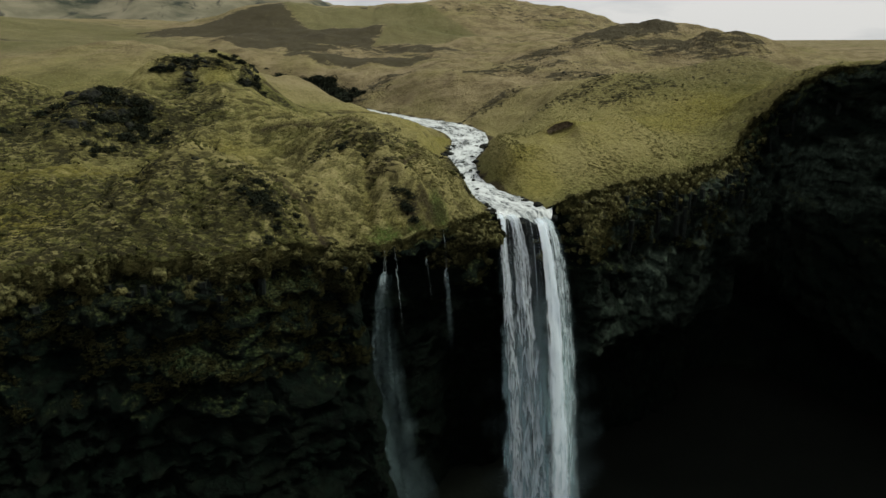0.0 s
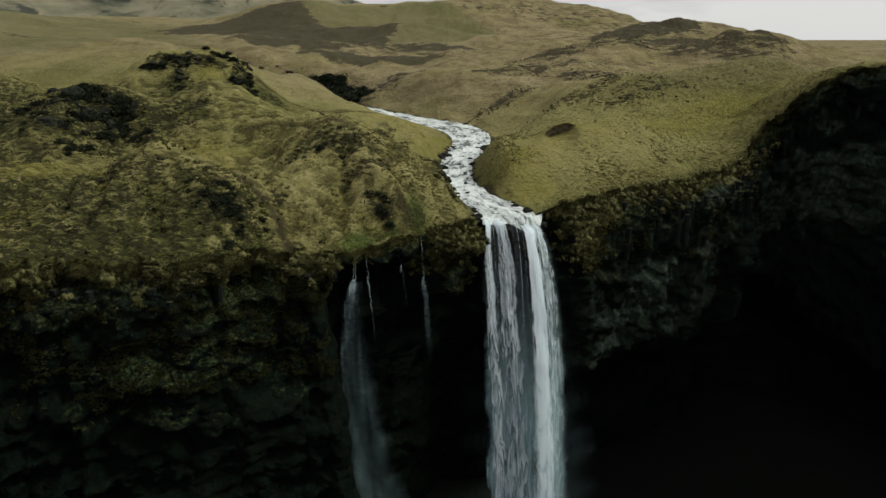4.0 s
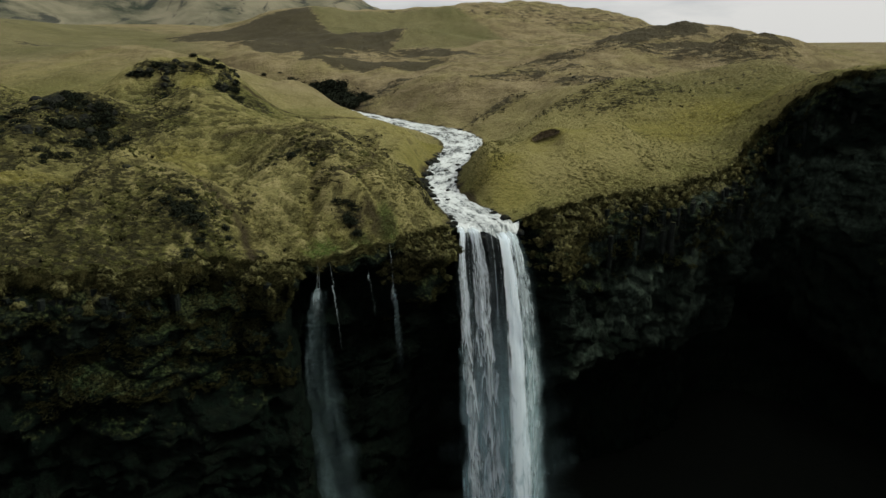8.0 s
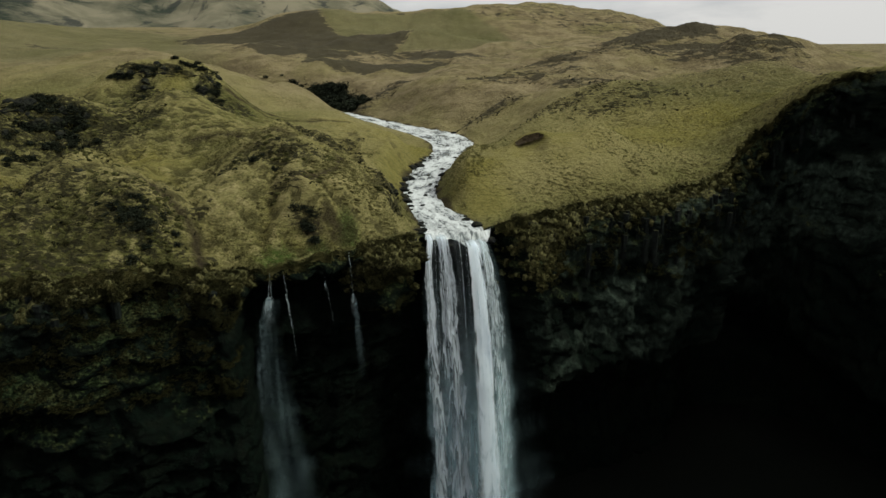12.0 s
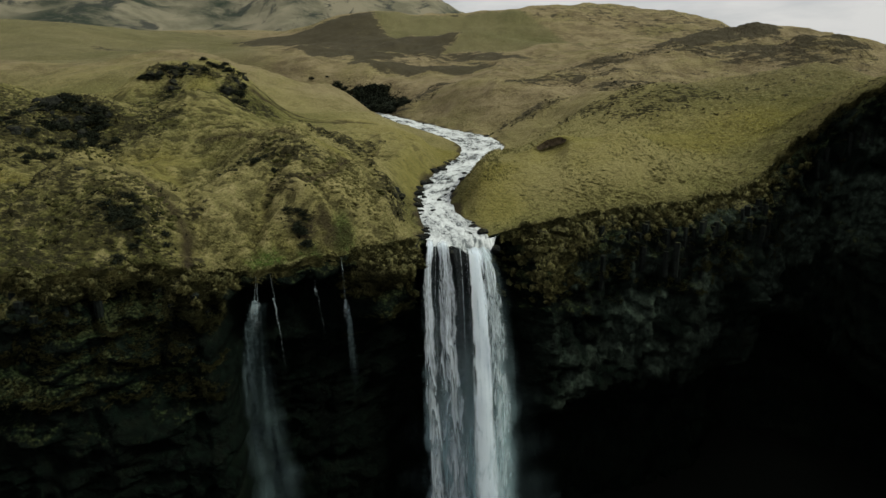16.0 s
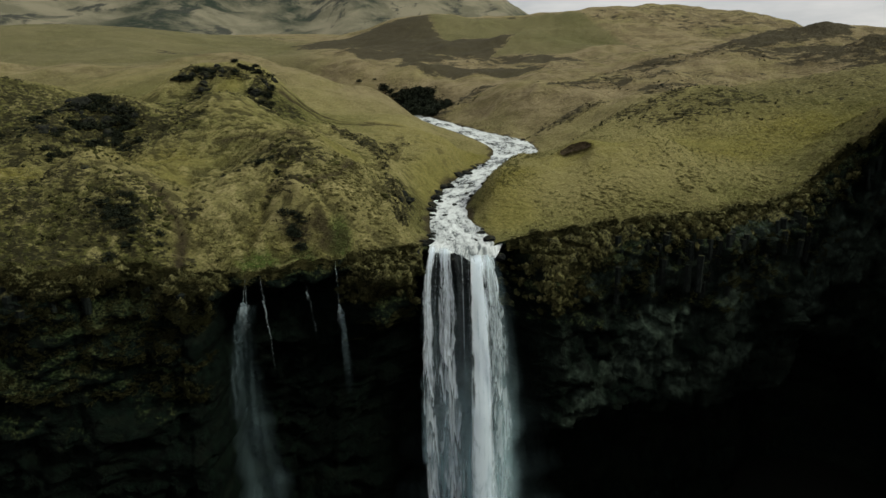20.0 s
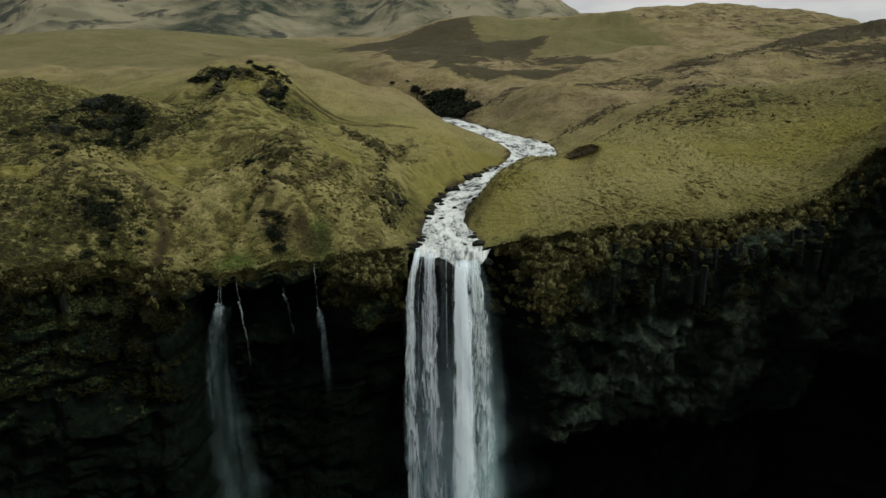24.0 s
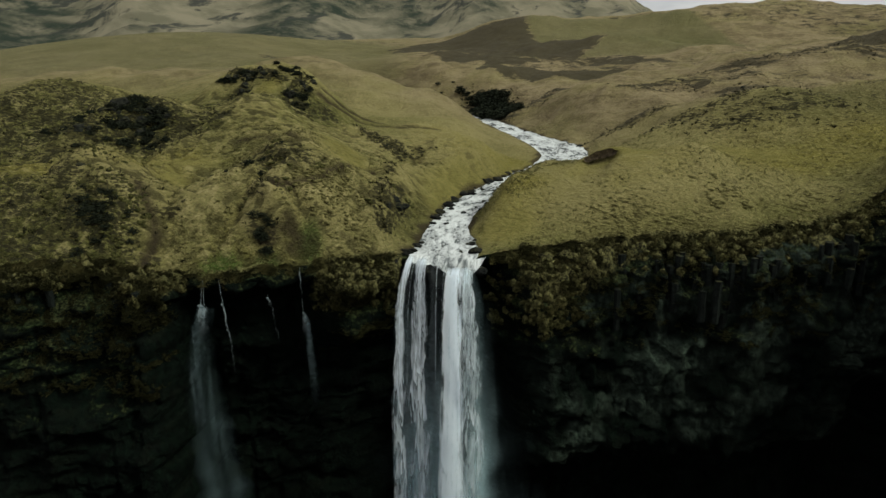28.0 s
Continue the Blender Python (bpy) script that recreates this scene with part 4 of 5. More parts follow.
    paler = paler * ease(-0.35, 0.35, vnoise(X / 6, Zl / 4, 0, 71) + 0.5 * vnoise(X / 2, Zl / 2.5, 0, 72))
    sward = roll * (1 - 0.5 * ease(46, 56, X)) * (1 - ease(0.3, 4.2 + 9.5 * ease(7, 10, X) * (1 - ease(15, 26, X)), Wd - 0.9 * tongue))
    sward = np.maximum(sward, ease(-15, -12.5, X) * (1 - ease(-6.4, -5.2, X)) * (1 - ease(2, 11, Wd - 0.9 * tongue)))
    return P, np.clip(np.maximum.reduce([hang, left, flank, right, ledge]), 0, 1), paler, sward


def cliff():
    xs = ALONG[(ALONG > -600) & (ALONG < 420)]
    ws = spaced([(0, 36, 0.34, 1.0), (36, 100, 0.6, 1.02)])
    X, W = np.meshgrid(xs, ws)
    P, moss, paler, sward = cliff_at(X, W)
    ob = sheet("cliff", P.reshape(-1, 3), len(xs), len(ws), CLIFF, {"moss": moss, "paler": paler, "sward": sward})
    return tagged(ob, "dark basalt cliff with columns, mossy ledges and a black overhang", "cliff", kind="structure")


CLIFF_FACE = cliff()


# ---- the foot of the cliff ----
def lowland():
    xs = spaced([(-2500, -160, 200, 0.92), (-160, 160, 4, 1.0), (160, 2500, 5, 1.09)])
    vs = spaced([(-30, 90, 3, 1.0), (90, 3200, 4, 1.08)])
    X, V = np.meshgrid(xs, vs)
    Y = rim(X) - V
    Z = -64.5 + 1.4 * fbm(X / 30, Y / 30, 0, 4, 3) - 0.02 * np.maximum(V - 60, 0).clip(0, 200)
    pool = np.hypot((X - 8) / 26, (Y + 14) / 17)
    Z = Z - 2.6 * (1 - ease(0.8, 1.2, pool))
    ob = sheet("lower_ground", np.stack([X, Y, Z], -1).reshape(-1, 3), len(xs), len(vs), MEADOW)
    tagged(ob, "grassland at the foot of the cliff, the cliff's shade in its colour", "ground", kind="structure")


def meadow_material():
    k = Mat("shaded_meadow", 0.9)
    k.p.inputs["Specular IOR Level"].default_value = 0.1
    # near-black grass: the shadow below the cliff is put into the colour
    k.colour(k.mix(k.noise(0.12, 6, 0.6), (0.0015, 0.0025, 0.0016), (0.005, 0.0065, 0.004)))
    k.bump(k.noise(0.9, 5), 0.7, 0.4)
    return k.m


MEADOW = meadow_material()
lowland()


# ---- the river ----
def river():
    r = river_fine()
    along = np.r_[0, np.cumsum(np.hypot(*np.diff(r[:, :2], axis=0).T))]
    n = 420
    s = np.linspace(0, along[-1], n)
    c = np.stack([np.interp(s, along, r[:, k]) for k in range(3)], 1)
    t = np.gradient(c[:, :2], axis=0)
    t /= np.linalg.norm(t, axis=1)[:, None]
    cols = 29
    u = np.linspace(-1, 1, cols)
    half = (c[:, 2] + 1.6 - 1.9 * ease(3.5, -0.5, c[:, 1]))[:, None] * u[None]
    X, Y = c[:, :1] + t[:, 1:] * half, c[:, 1:2] - t[:, :1] * half
    X = X + (np.clip(X, -4.4, 6.0) - X) * ease(2.6, 0.6, Y)
    S = np.repeat(s[:, None], cols, 1)
    Zr = river_z(Y) + 0.02
    steps = 0.15 * np.abs(vnoise(X / 2.2, S / 1.6, 0, 5)) + 0.12 * vnoise(X / 4, S / 2.4, 0, 6)
    rapid = np.clip(1.2 - np.abs(S - 24) / 12, 0, 1) * 0.6 + np.clip(1 - S / 9, 0, 1) * 0.5 + 0.35
    out = np.interp(X, (-4.8, -2, 0, 3.2, 6.0), (0.2, 0.3, 0.0, 0.6, 2.9)) - Y
    Y = np.maximum(Y, Y + out - 0.5)
    out = np.minimum(out, 0.5)
    Zr = Zr - 1.1 * ease(0.8, 3.0, X) * ease(-2.2, 0.2, out) + steps * ease(2.0, 0.5, out) - 0.30 * np.maximum(out + 1.0, 0) ** 2
    ob = sheet("river", np.stack([X, Y, Zr], -1).reshape(-1, 3), cols, n, STREAM, {"rapid": rapid}, np.stack([half, S], -1).reshape(-1, 2))
    tagged(ob, "shallow white-water river running over rocks to the lip", "river", kind="structure")


river()


# ---- the falls ----
LEAP = (0.48, -1.35)


def lip(u):
    """The line over which the water goes, bowed round the rock in its middle."""
    keys = (-5.6, -2, 0, 2.5, 7)
    return curve(keys, (-4.8, -2, 0, 3.2, 6.0), u), curve(keys, (0.2, 0.3, 0.0, 0.6, 2.9), u), -1.0 * ease(0.8, 2.4, u)


def veil(name, parent, material, u0, u1, speed, spread, seed, top=0.0, deep=64.0, at=None, z=0.2, drift=0.0, wob=0.25, lean=0.0, over=1.0, label="", fade=(1.0, 1.0), soft=0.2, line=None):
    """A curtain of falling water from u0 to u1 along the lip, thrown out at the given speed and widening as it goes down."""
    cols, rows = max(9, int((u1 - u0) * 6)), 170
    A, Q = np.meshgrid(np.linspace(0, 1, cols), np.linspace(0, 1, rows))
    D = deep * Q ** 1.5
    U = u0 + (u1 - u0) * A
    wide = (U - (u0 + u1) / 2 - lean) * spread * np.sqrt(D / 60) + drift * (D / 60) ** 1.1
    throw = speed * np.sqrt(2 * D / 9.8) + wob * ease(1, 18, D) * fbm(U / 0.9, D ** 0.7 / 2.4, 0, 3, seed)
    throw = throw - over * (1 + 0.7 * vnoise(U / 0.8, 0.5, 0, seed + 3)) * (1 - ease(0, 0.8, D))
    wide = wide + 0.3 * wob * ease(1, 15, D) * vnoise(U / 0.9, D ** 0.7 / 1.6, 0, seed + 5)
    if line is not None:
        wide = curve(line[0], line[1], D) + (2 * A - 1) * curve(line[0], line[2], D) + 0.10 * vnoise(D / 0.9, seed * 1.7, 0, seed) - U
    else:
        wide = wide + np.interp(U, (-5.6, -0.5, 2, 7), (-1.5, 0, 0, 1.3)) * (1 - np.exp(-D / 4.5))
    lx, ly, lz = lip(U) if at is None else (at[0] + 0.83 * U, at[1] + 0.56 * U, 0.0)
    X = lx + 0.84 * wide + LEAP[0] * throw
    Y = ly + 0.54 * wide + LEAP[1] * throw
    Z = z + lz + top - D + (0.3 * vnoise(U / 0.7, 0.5, 0, seed + 6) * (1 - ease(0, 2.5, D)) if at is None else 0)
    rag = 0.10 * fbm(A * 0 + seed, D / 4.0, 0, 3, seed + 9)
    edge = np.maximum(ease(soft, 0.0, A + rag), ease(1 - soft, 1.0, A + rag))
    dim = (fade[0] + (fade[1] - fade[0]) * ease(0, 1, D / deep)) * ease(0.0, 0.045, Q)
    ob = sheet(name, np.stack([X, Y, Z], -1).reshape(-1, 3), cols, rows, material, {"edge": edge, "dim": dim}, np.stack([U + 0.5 * wide + seed * 7.3, D], -1).reshape(-1, 2), parent=parent)
    return tagged(ob, label)


WHITE = fall_material("white_water", 0.34, -0.24, fine=1.5)
LACE = fall_material("lace_water", 0.10, -0.08, fine=1.4, gap=0.28, tongue=0.36)
THREAD = fall_material("thread_water", 0.06, 0.06, (0.62, 0.72, 0.76), 1.4)
THIN = fall_material("thin_water", 0.07, -0.03, (0.74, 0.82, 0.86), 1.2, tongue=0.15)
DROPS = fall_material("broken_water", 0.04, 0.0, (0.80, 0.86, 0.88), 2.6, 0.2)
MISTY = fall_material("misty_water", 0.02, 0.0, (0.50, 0.68, 0.74), 1.5, 0.42)
SPRAY = mist_material()


def waterfall():
    base = tagged(new("waterfall"), "tall white waterfall plunging over the cliff in two main columns", "waterfall")
    veil("left_curtain", base, LACE, -4.9, -3.5, 2.4, 0.9, 1, lean=0.9, label="left strand of white threads", soft=0.2, z=0.15, drift=1.7, fade=(1.0, 0.75))
    veil("left_curtain", base, LACE, -4.9, -3.3, 2.7, 1.1, 2, lean=0.8, fade=(1.0, 0.6), soft=0.3, z=0.15, drift=1.9)
    veil("left_curtain", base, LACE, -3.0, -0.9, 2.4, 0.8, 14, lean=-0.4, label="second lacy strand beside the dark rock", soft=0.3, z=0.15, drift=1.2, fade=(1.0, 0.75))
    veil("left_curtain", base, LACE, -2.2, -0.3, 2.8, 0.9, 15, lean=-0.4, fade=(0.9, 0.7), soft=0.3, z=0.15, drift=1.4)
    veil("thin_sheet", base, THIN, -4.9, -0.3, 2.1, 0.6, 12, lean=0.5, label="thin bluish sheet of falling drops", fade=(0.12, 0.8), drift=1.6)
    veil("thin_sheet", base, THIN, -0.6, 2.1, 2.2, 0.6, 19, fade=(0.06, 0.8), soft=0.3, drift=1.0)
    veil("haze", base, SPRAY, -4.9, 2.1, 2.0, 0.55, 17, label="bluish spray between the strands", fade=(0.0, 0.9), soft=0.15, over=0, drift=1.5)
    for i, (u, strong) in enumerate(((0.8, 0.5), (1.55, 0.3), (-3.25, 0.4))):
        veil("middle_thread", base, DROPS, u, u + 0.28, 2.3 + 0.1 * i, 0.8, 3 + 20 * i, label="thin broken thread over the dark rock", fade=(strong, 0.2), soft=0.4, drift=1.0)
    veil("main_column", base, WHITE, 2.0, 3.4, 2.8, 1.9, 4, lean=-0.25, label="dense bright column of water", soft=0.22, drift=0.5)
    veil("main_column", base, WHITE, 2.1, 3.6, 2.5, 2.1, 5, lean=-0.3, soft=0.4, drift=0.6)
    veil("right_veil", base, LACE, 3.2, 6.0, 2.5, 1.3, 6, lean=-1.0, label="lacy veil of water on the outer side", fade=(1.0, 0.45), soft=0.25)
    veil("right_veil", base, THIN, 3.6, 6.3, 2.8, 1.7, 7, lean=-1.1, fade=(1.0, 0.6), soft=0.35)
    veil("haze", base, SPRAY, 3.2, 6.3, 2.2, 1.8, 18, lean=-1.2, fade=(0.1, 0.7), soft=0.4, over=0)
    veil("haze", base, SPRAY, 4.4, 8.6, 2.0, 1.3, 26, lean=-0.8, fade=(0.0, 0.6), soft=0.5, over=0)
    veil("spray_cloud", base, SPRAY, -6, 13, 2.4, 0.9, 8, top=-16, deep=48, over=0, lean=-2, label="thin drifting spray", fade=(0.0, 0.13), soft=0.5)


waterfall()


def side_fall(x, label, threads, seed, mist=None):
    """A thin fall from the grass edge: threads of (start depth, end depth, material, strength at top and foot, (depths, shifts, half widths))."""
    base = tagged(new("side_waterfall"), label, "waterfall", "thin falls beside the main one")
    spot = (x, float(rim(x) + rim_wild(x)) - 0.8)
    z = float(ground_z(x, spot[1] + 0.8, 0.0)) - 0.05
    for i, (name, d0, deep, material, fade, line) in enumerate(threads):
        veil(name, base, material, -0.3, 0.3, 0.5, 1.0, seed + 2 * i, -d0, deep, spot, z, wob=0.12, over=-0.24 * d0 ** 0.5, fade=fade, soft=0.32, line=line)
    if mist:
        veil("mist", base, SPRAY, -2, 2, 0.8, 1.0, seed + 9, -4.0, mist[0], spot, z, over=0, fade=mist[1], soft=0.5, line=mist[2])


side_fall(-24.0, "thin waterfall dropping from the grass edge into mist", (
    ("top_thread", 0, 3.5, THREAD, (0.7, 0.8), ((0, 2, 3.5), (0, -0.25, -0.55), (0.06, 0.09, 0.14))),
    ("top_thread", 0.3, 3.2, THREAD, (0.6, 0.7), ((0, 2, 3.2), (0, 0.05, 0.08), (0.05, 0.08, 0.12))),
    ("veil", 3.2, 6, THREAD, (0.75, 0.0), ((0, 0.5, 1.5, 6), (-0.4, -0.55, -0.7, -1.2), (0.4, 0.9, 1.2, 1.5))),
    ("veil", 3.3, 30, MISTY, (0.75, 0.04), ((0, 0.7, 3.6, 12, 30), (-0.4, -0.6, -1.0, -2.0, -3.2), (0.5, 1.0, 1.6, 1.9, 2.8)))), 21,
    (46, (0.05, 0.16), ((0, 8, 46), (-0.2, -0.8, 1.5), (1.5, 2.4, 8.0))))
side_fall(-22.7, "narrow trickle of water beside the wider fall", (
    ("top_thread", 0, 4.2, THREAD, (0.45, 0.55), ((0, 2, 4.2), (0, 0.25, 0.45), (0.05, 0.13, 0.16))),
    ("thread", 3.9, 4.5, THREAD, (0.7, 0.4), ((0, 2, 4.5), (0.3, 0.55, 0.9), (0.18, 0.24, 0.18))),
    ("thread", 7.8, 9, THREAD, (0.45, 0.0), ((0, 4, 9), (0.75, 1.0, 1.3), (0.14, 0.14, 0.12)))), 31)
side_fall(-17.6, "faint short trickle over the dark alcove", (
    ("top_thread", 0, 4.0, THREAD, (0.8, 0.9), ((0, 3, 4), (0, -0.1, -0.15), (0.05, 0.06, 0.08))),
    ("splash", 3.8, 1.6, THREAD, (0.85, 0.0), ((0, 0.6, 1.6), (-0.12, -0.1, 0.05), (0.15, 0.34, 0.45))),
    ("thread", 4.8, 7, THREAD, (0.07, 0.0), ((0, 3, 7), (0.1, 0.5, 0.7), (0.25, 0.2, 0.12))),
    ("thread", 8.6, 3.2, THREAD, (0.25, 0.0), ((0, 3.2), (0.7, 0.8), (0.07, 0.07)))), 41)
side_fall(-14.7, "narrow fall breaking up over dark rock", (
    ("top_thread", 0, 7.0, THREAD, (1.0, 0.9), ((0, 3, 7), (0, 0.2, 0.4), (0.12, 0.18, 0.20))),
    ("veil", 6.6, 4.5, THREAD, (0.55, 0.0), ((0, 1.2, 4.5), (0.42, 0.4, 0.5), (0.2, 0.6, 0.9))),
    ("veil", 7.6, 16, MISTY, (0.5, 0.0), ((0, 3, 16), (0.5, 0.6, 1.4), (0.5, 0.9, 2.0)))), 51)


# ---- rocks ----
def rock_mesh(name, seed, material, flat=0.7, rough=0.35, detail=3):
    bm = bmesh.new()
    bmesh.ops.create_icosphere(bm, subdivisions=detail, radius=1.0)
    rng = random.Random(seed)
    cuts = [(Vector((rng.gauss(0, 1), rng.gauss(0, 1), rng.gauss(0, 0.7))).normalized(), rng.uniform(0.55, 0.9)) for _ in range(9)]
    for v in bm.verts:
        p = v.co.copy()
        for n, d in cuts:
            over = p.dot(n) - d
            if over > 0:
                p -= n * over * 0.9
        p += v.co.normalized() * rough * (noise.noise(v.co * 1.3 + Vector((seed, 0, 0))) * 0.6 + noise.noise(v.co * 3.1 + Vector((0, seed, 0))) * 0.25)
        v.co = Vector((p.x, p.y, p.z * flat))
    me = bpy.data.meshes.new(name)
    bm.to_mesh(me)
    bm.free()
    me.materials.append(material)
    return me


BOULDERS = [rock_mesh("boulder", 3 + i, DARK_ROCK, 0.55 + 0.1 * (i % 3)) for i in range(5)]
CRAGS = [rock_mesh("crag", 31 + i, BROWN_ROCK, 0.8 + 0.15 * (i % 2), 0.6) for i in range(5)]


def rock(mesh, x, y, z, size, label, name="boulder", group="", turn=None, stretch=(1.0, 1.0)):
    ob = new(name, mesh)
    ob.location, ob.rotation_euler = (x, y, z), (random.uniform(-0.2, 0.2), random.uniform(-0.2, 0.2), random.uniform(0, 6.3) if turn is None else turn)
    ob.scale = (size * stretch[0], size, size * stretch[1])
    return tagged(ob, label, "rock", group)


def river_rocks():
    r = river_fine()
    rng = random.Random(7)
    nests = [rng.random() ** 1.2 * 0.78 for _ in range(20)]
    for i in range(170):
        k = min(max(rng.choice(nests) + rng.gauss(0, 0.012), 0), 0.9)
        j = min(int(k * (len(r) - 1)), len(r) - 2)
        a, b = r[j], r[j + 1]
        if a[1] < 3.5:
            continue
        tx, ty = b[0] - a[0], b[1] - a[1]
        n = math.hypot(tx, ty)
        bank = rng.random() < 0.78
        side = rng.choice((-1, 1, 1)) * -1 * (a[2] + rng.uniform(-0.8, 0.9) if bank else rng.uniform(0.1, 0.8) * a[2])
        x, y = a[0] + ty / n * side, a[1] - tx / n * side
        size = rng.uniform(0.22, 0.6) + 0.9 * rng.random() ** 4 if bank else rng.uniform(0.3, 0.75)
        rock(rng.choice(BOULDERS), x, y, float(river_z(y)) + 0.1 * size, size,
             "dark wet boulder on the river bank" if bank else "dark wet rock breaking the white water", group="rocks of the river", stretch=(rng.uniform(0.8, 1.4), rng.uniform(0.7, 1.0)))
    # rock shelf at the rapids and the rock that parts the water at the lip
    for x, y, s in ((-15, 50, 1.7), (-13.2, 52.5, 1.5), (-4.6, 41, 1.5), (-5.2, 37.5, 1.3), (-3.2, 62, 1.8), (-14.5, 38, 1.6), (-14.2, 33, 1.5), (-13.4, 29, 1.4), (-12.2, 24, 1.3), (-11.2, 20, 1.2)):
        rock(BOULDERS[int(s * 10) % 5], x, y, float(river_z(y)) + 0.2, s * 0.95, "low dark rock shelf beside the rapids", group="rocks of the river", stretch=(1.3, 0.8))
    rock(BOULDERS[2], 0.05, -0.65, -2.3, 1.5, "black wedge of rock parting the water at the lip", name="lip_rock", turn=0.55, stretch=(0.85, 2.1))
    rock(BOULDERS[3], 2.2, 5.4, 0.2, 0.6, "dark wet rock breaking the white water", group="rocks of the river")
    rock(BOULDERS[1], 6.9, 2.9, -1.5, 0.9, "dark rock shoulder beside the lip", name="lip_rock", turn=0.7, stretch=(1.1, 1.3))
    rock(BOULDERS[4], -6.3, -0.6, -1.3, 1.0, "dark rock shoulder beside the lip", name="lip_rock", turn=0.2, stretch=(1.0, 1.5))


river_rocks()


# ---- shrubs and crags on the slopes ----
def shrub_mesh(seed):
    """An uneven, gappy crown: leaf sprays at the ends of twigs that fan out of the root."""
    rng = random.Random(seed)
    verts, faces = [], []
    for _ in range(46):
        a, out, up = rng.uniform(0, 6.3), rng.uniform(0.15, 1.25) * rng.uniform(0.5, 1), rng.uniform(0.1, 0.95)
        twig = Vector((math.cos(a) * out, math.sin(a) * out * 0.85, up * (1.15 - 0.45 * out)))
        for _ in range(13):
            p = twig * rng.uniform(0.75, 1.05) + Vector((rng.gauss(0, 0.13), rng.gauss(0, 0.13), rng.gauss(0, 0.10)))
            d = Vector((rng.gauss(0, 1), rng.gauss(0, 1), rng.gauss(0.5, 0.8))).normalized()
            u = d.orthogonal().normalized()
            w = d.cross(u)
            s = rng.uniform(0.05, 0.13)
            n = len(verts)
            verts += [p - u * s, p + w * s * 0.7, p + u * s * 1.3, p - w * s * 0.7]
            faces.append((n, n + 1, n + 2, n + 3))
    me = bpy.data.meshes.new("crown")
    me.from_pydata([tuple(v) for v in verts], [], faces)
    me.materials.append(LEAVES)
    return me


def stem_mesh(seed):
    rng = random.Random(seed)
    bm = bmesh.new()
    for _ in range(6):
        a, lean = rng.uniform(0, 6.3), rng.uniform(0.2, 0.7)
        end = Vector((math.cos(a) * lean, math.sin(a) * lean, rng.uniform(0.4, 0.8)))
        ring = []
        for h, w in ((-0.35, 0.06), (1.0, 0.02)):
            p = end * max(h, 0) + Vector((0, 0, min(h, 0)))
            ring.append([bm.verts.new(p + Vector((math.cos(k * 2.1) * w, math.sin(k * 2.1) * w, 0))) for k in range(3)])
        for k in range(3):
            bm.faces.new((ring[0][k], ring[0][(k + 1) % 3], ring[1][(k + 1) % 3], ring[1][k]))
    me = bpy.data.meshes.new("woody_base")
    bm.to_mesh(me)
    bm.free()
    me.materials.append(BARK)
    return me


BARK = rock_material("shrub_bark", (0.020, 0.016, 0.012), (0.050, 0.040, 0.030))
CROWNS, STEMS = [shrub_mesh(100 + i) for i in range(6)], [stem_mesh(200 + i) for i in range(3)]


def shrub(x, y, size, rng, label, group):
    base = new("shrub")
    base.location = (x, y, float(ground_z(x, y)) - 0.1)
    base.rotation_euler = (0, 0, rng.uniform(0, 6.3))
    base.scale = (size, size * rng.uniform(0.8, 1.2), size * rng.uniform(0.45, 0.8))
    tagged(base, label, "shrub", group)
    new("crown", rng.choice(CROWNS)).parent = base
    new("woody_base", rng.choice(STEMS)).parent = base


# thickets: x, y, length, width, turn, count, size
KNOLL_THICKETS = (
    (-79.5, 39, 4, 0.9, 10, 26, 0.96, "dark leafless scrub along the knoll's crest"), (-72.5, 42, 6, 0.8, 8, 44, 0.96, "dark leafless scrub along the knoll's crest"),
    (-65.2, 45.3, 4, 0.9, 0, 28, 0.96, "dark leafless scrub along the knoll's crest"), (-60, 41.2, 1.7, 5, 20, 46, 1.05, "dark scrub running down the knoll"),
    (-73, 35, 1.2, 4, 10, 26, 1.0, "dark scrub running down the knoll"), (-78.2, 8.7, 7, 4.8, 15, 104, 1.45, "dense dark thicket on the broken slope"),
    (-80.8, 13.8, 4, 2, 10, 12, 1.3, "dense dark thicket on the broken slope"), (-73.1, 6.6, 5, 2, 20, 16, 1.2, "dense dark thicket on the broken slope"),
    (-83.8, 0.1, 6, 2, 40, 16, 1.1, "low dark scrub on the slope"), (-77.8, -3.3, 2, 1.4, 0, 12, 1.2, "low dark scrub on the slope"))
SLOPE_THICKETS = (
    (-57, 147, 11, 4, 135, 84, 2.9, "dark thicket on the steep river bank"), (-70, 162, 10, 5, 140, 76, 2.9, "dark thicket on the steep river bank"),
    (-42.2, -25.6, 3.4, 2.8, 0, 84, 0.95, "dark heathery scrub on a round hump"), (-28.7, -4.1, 1.0, 0.6, 0, 5, 1.0, "dark bush on the grassy knoll"),
    (-32.2, -0.2, 4.5, 1.6, 50, 16, 0.95, "small dark bush on the knoll"), (-94.8, 0.8, 3, 0.8, 50, 12, 1.0, "low dark scrub on the slope"), (-21.2, -13.0, 1.7, 0.9, 20, 18, 0.95, "dark bush near the cliff edge"),
    (-36.5, 41.2, 4.5, 1.4, 140, 16, 0.95, "brown scrub on the eroded bank"))
UPLAND_THICKETS = (
    (-96, 170, 14, 6, 0, 6, 1.2, "scattered dark scrub on the upland"),)
THICKETS = KNOLL_THICKETS + SLOPE_THICKETS + UPLAND_THICKETS


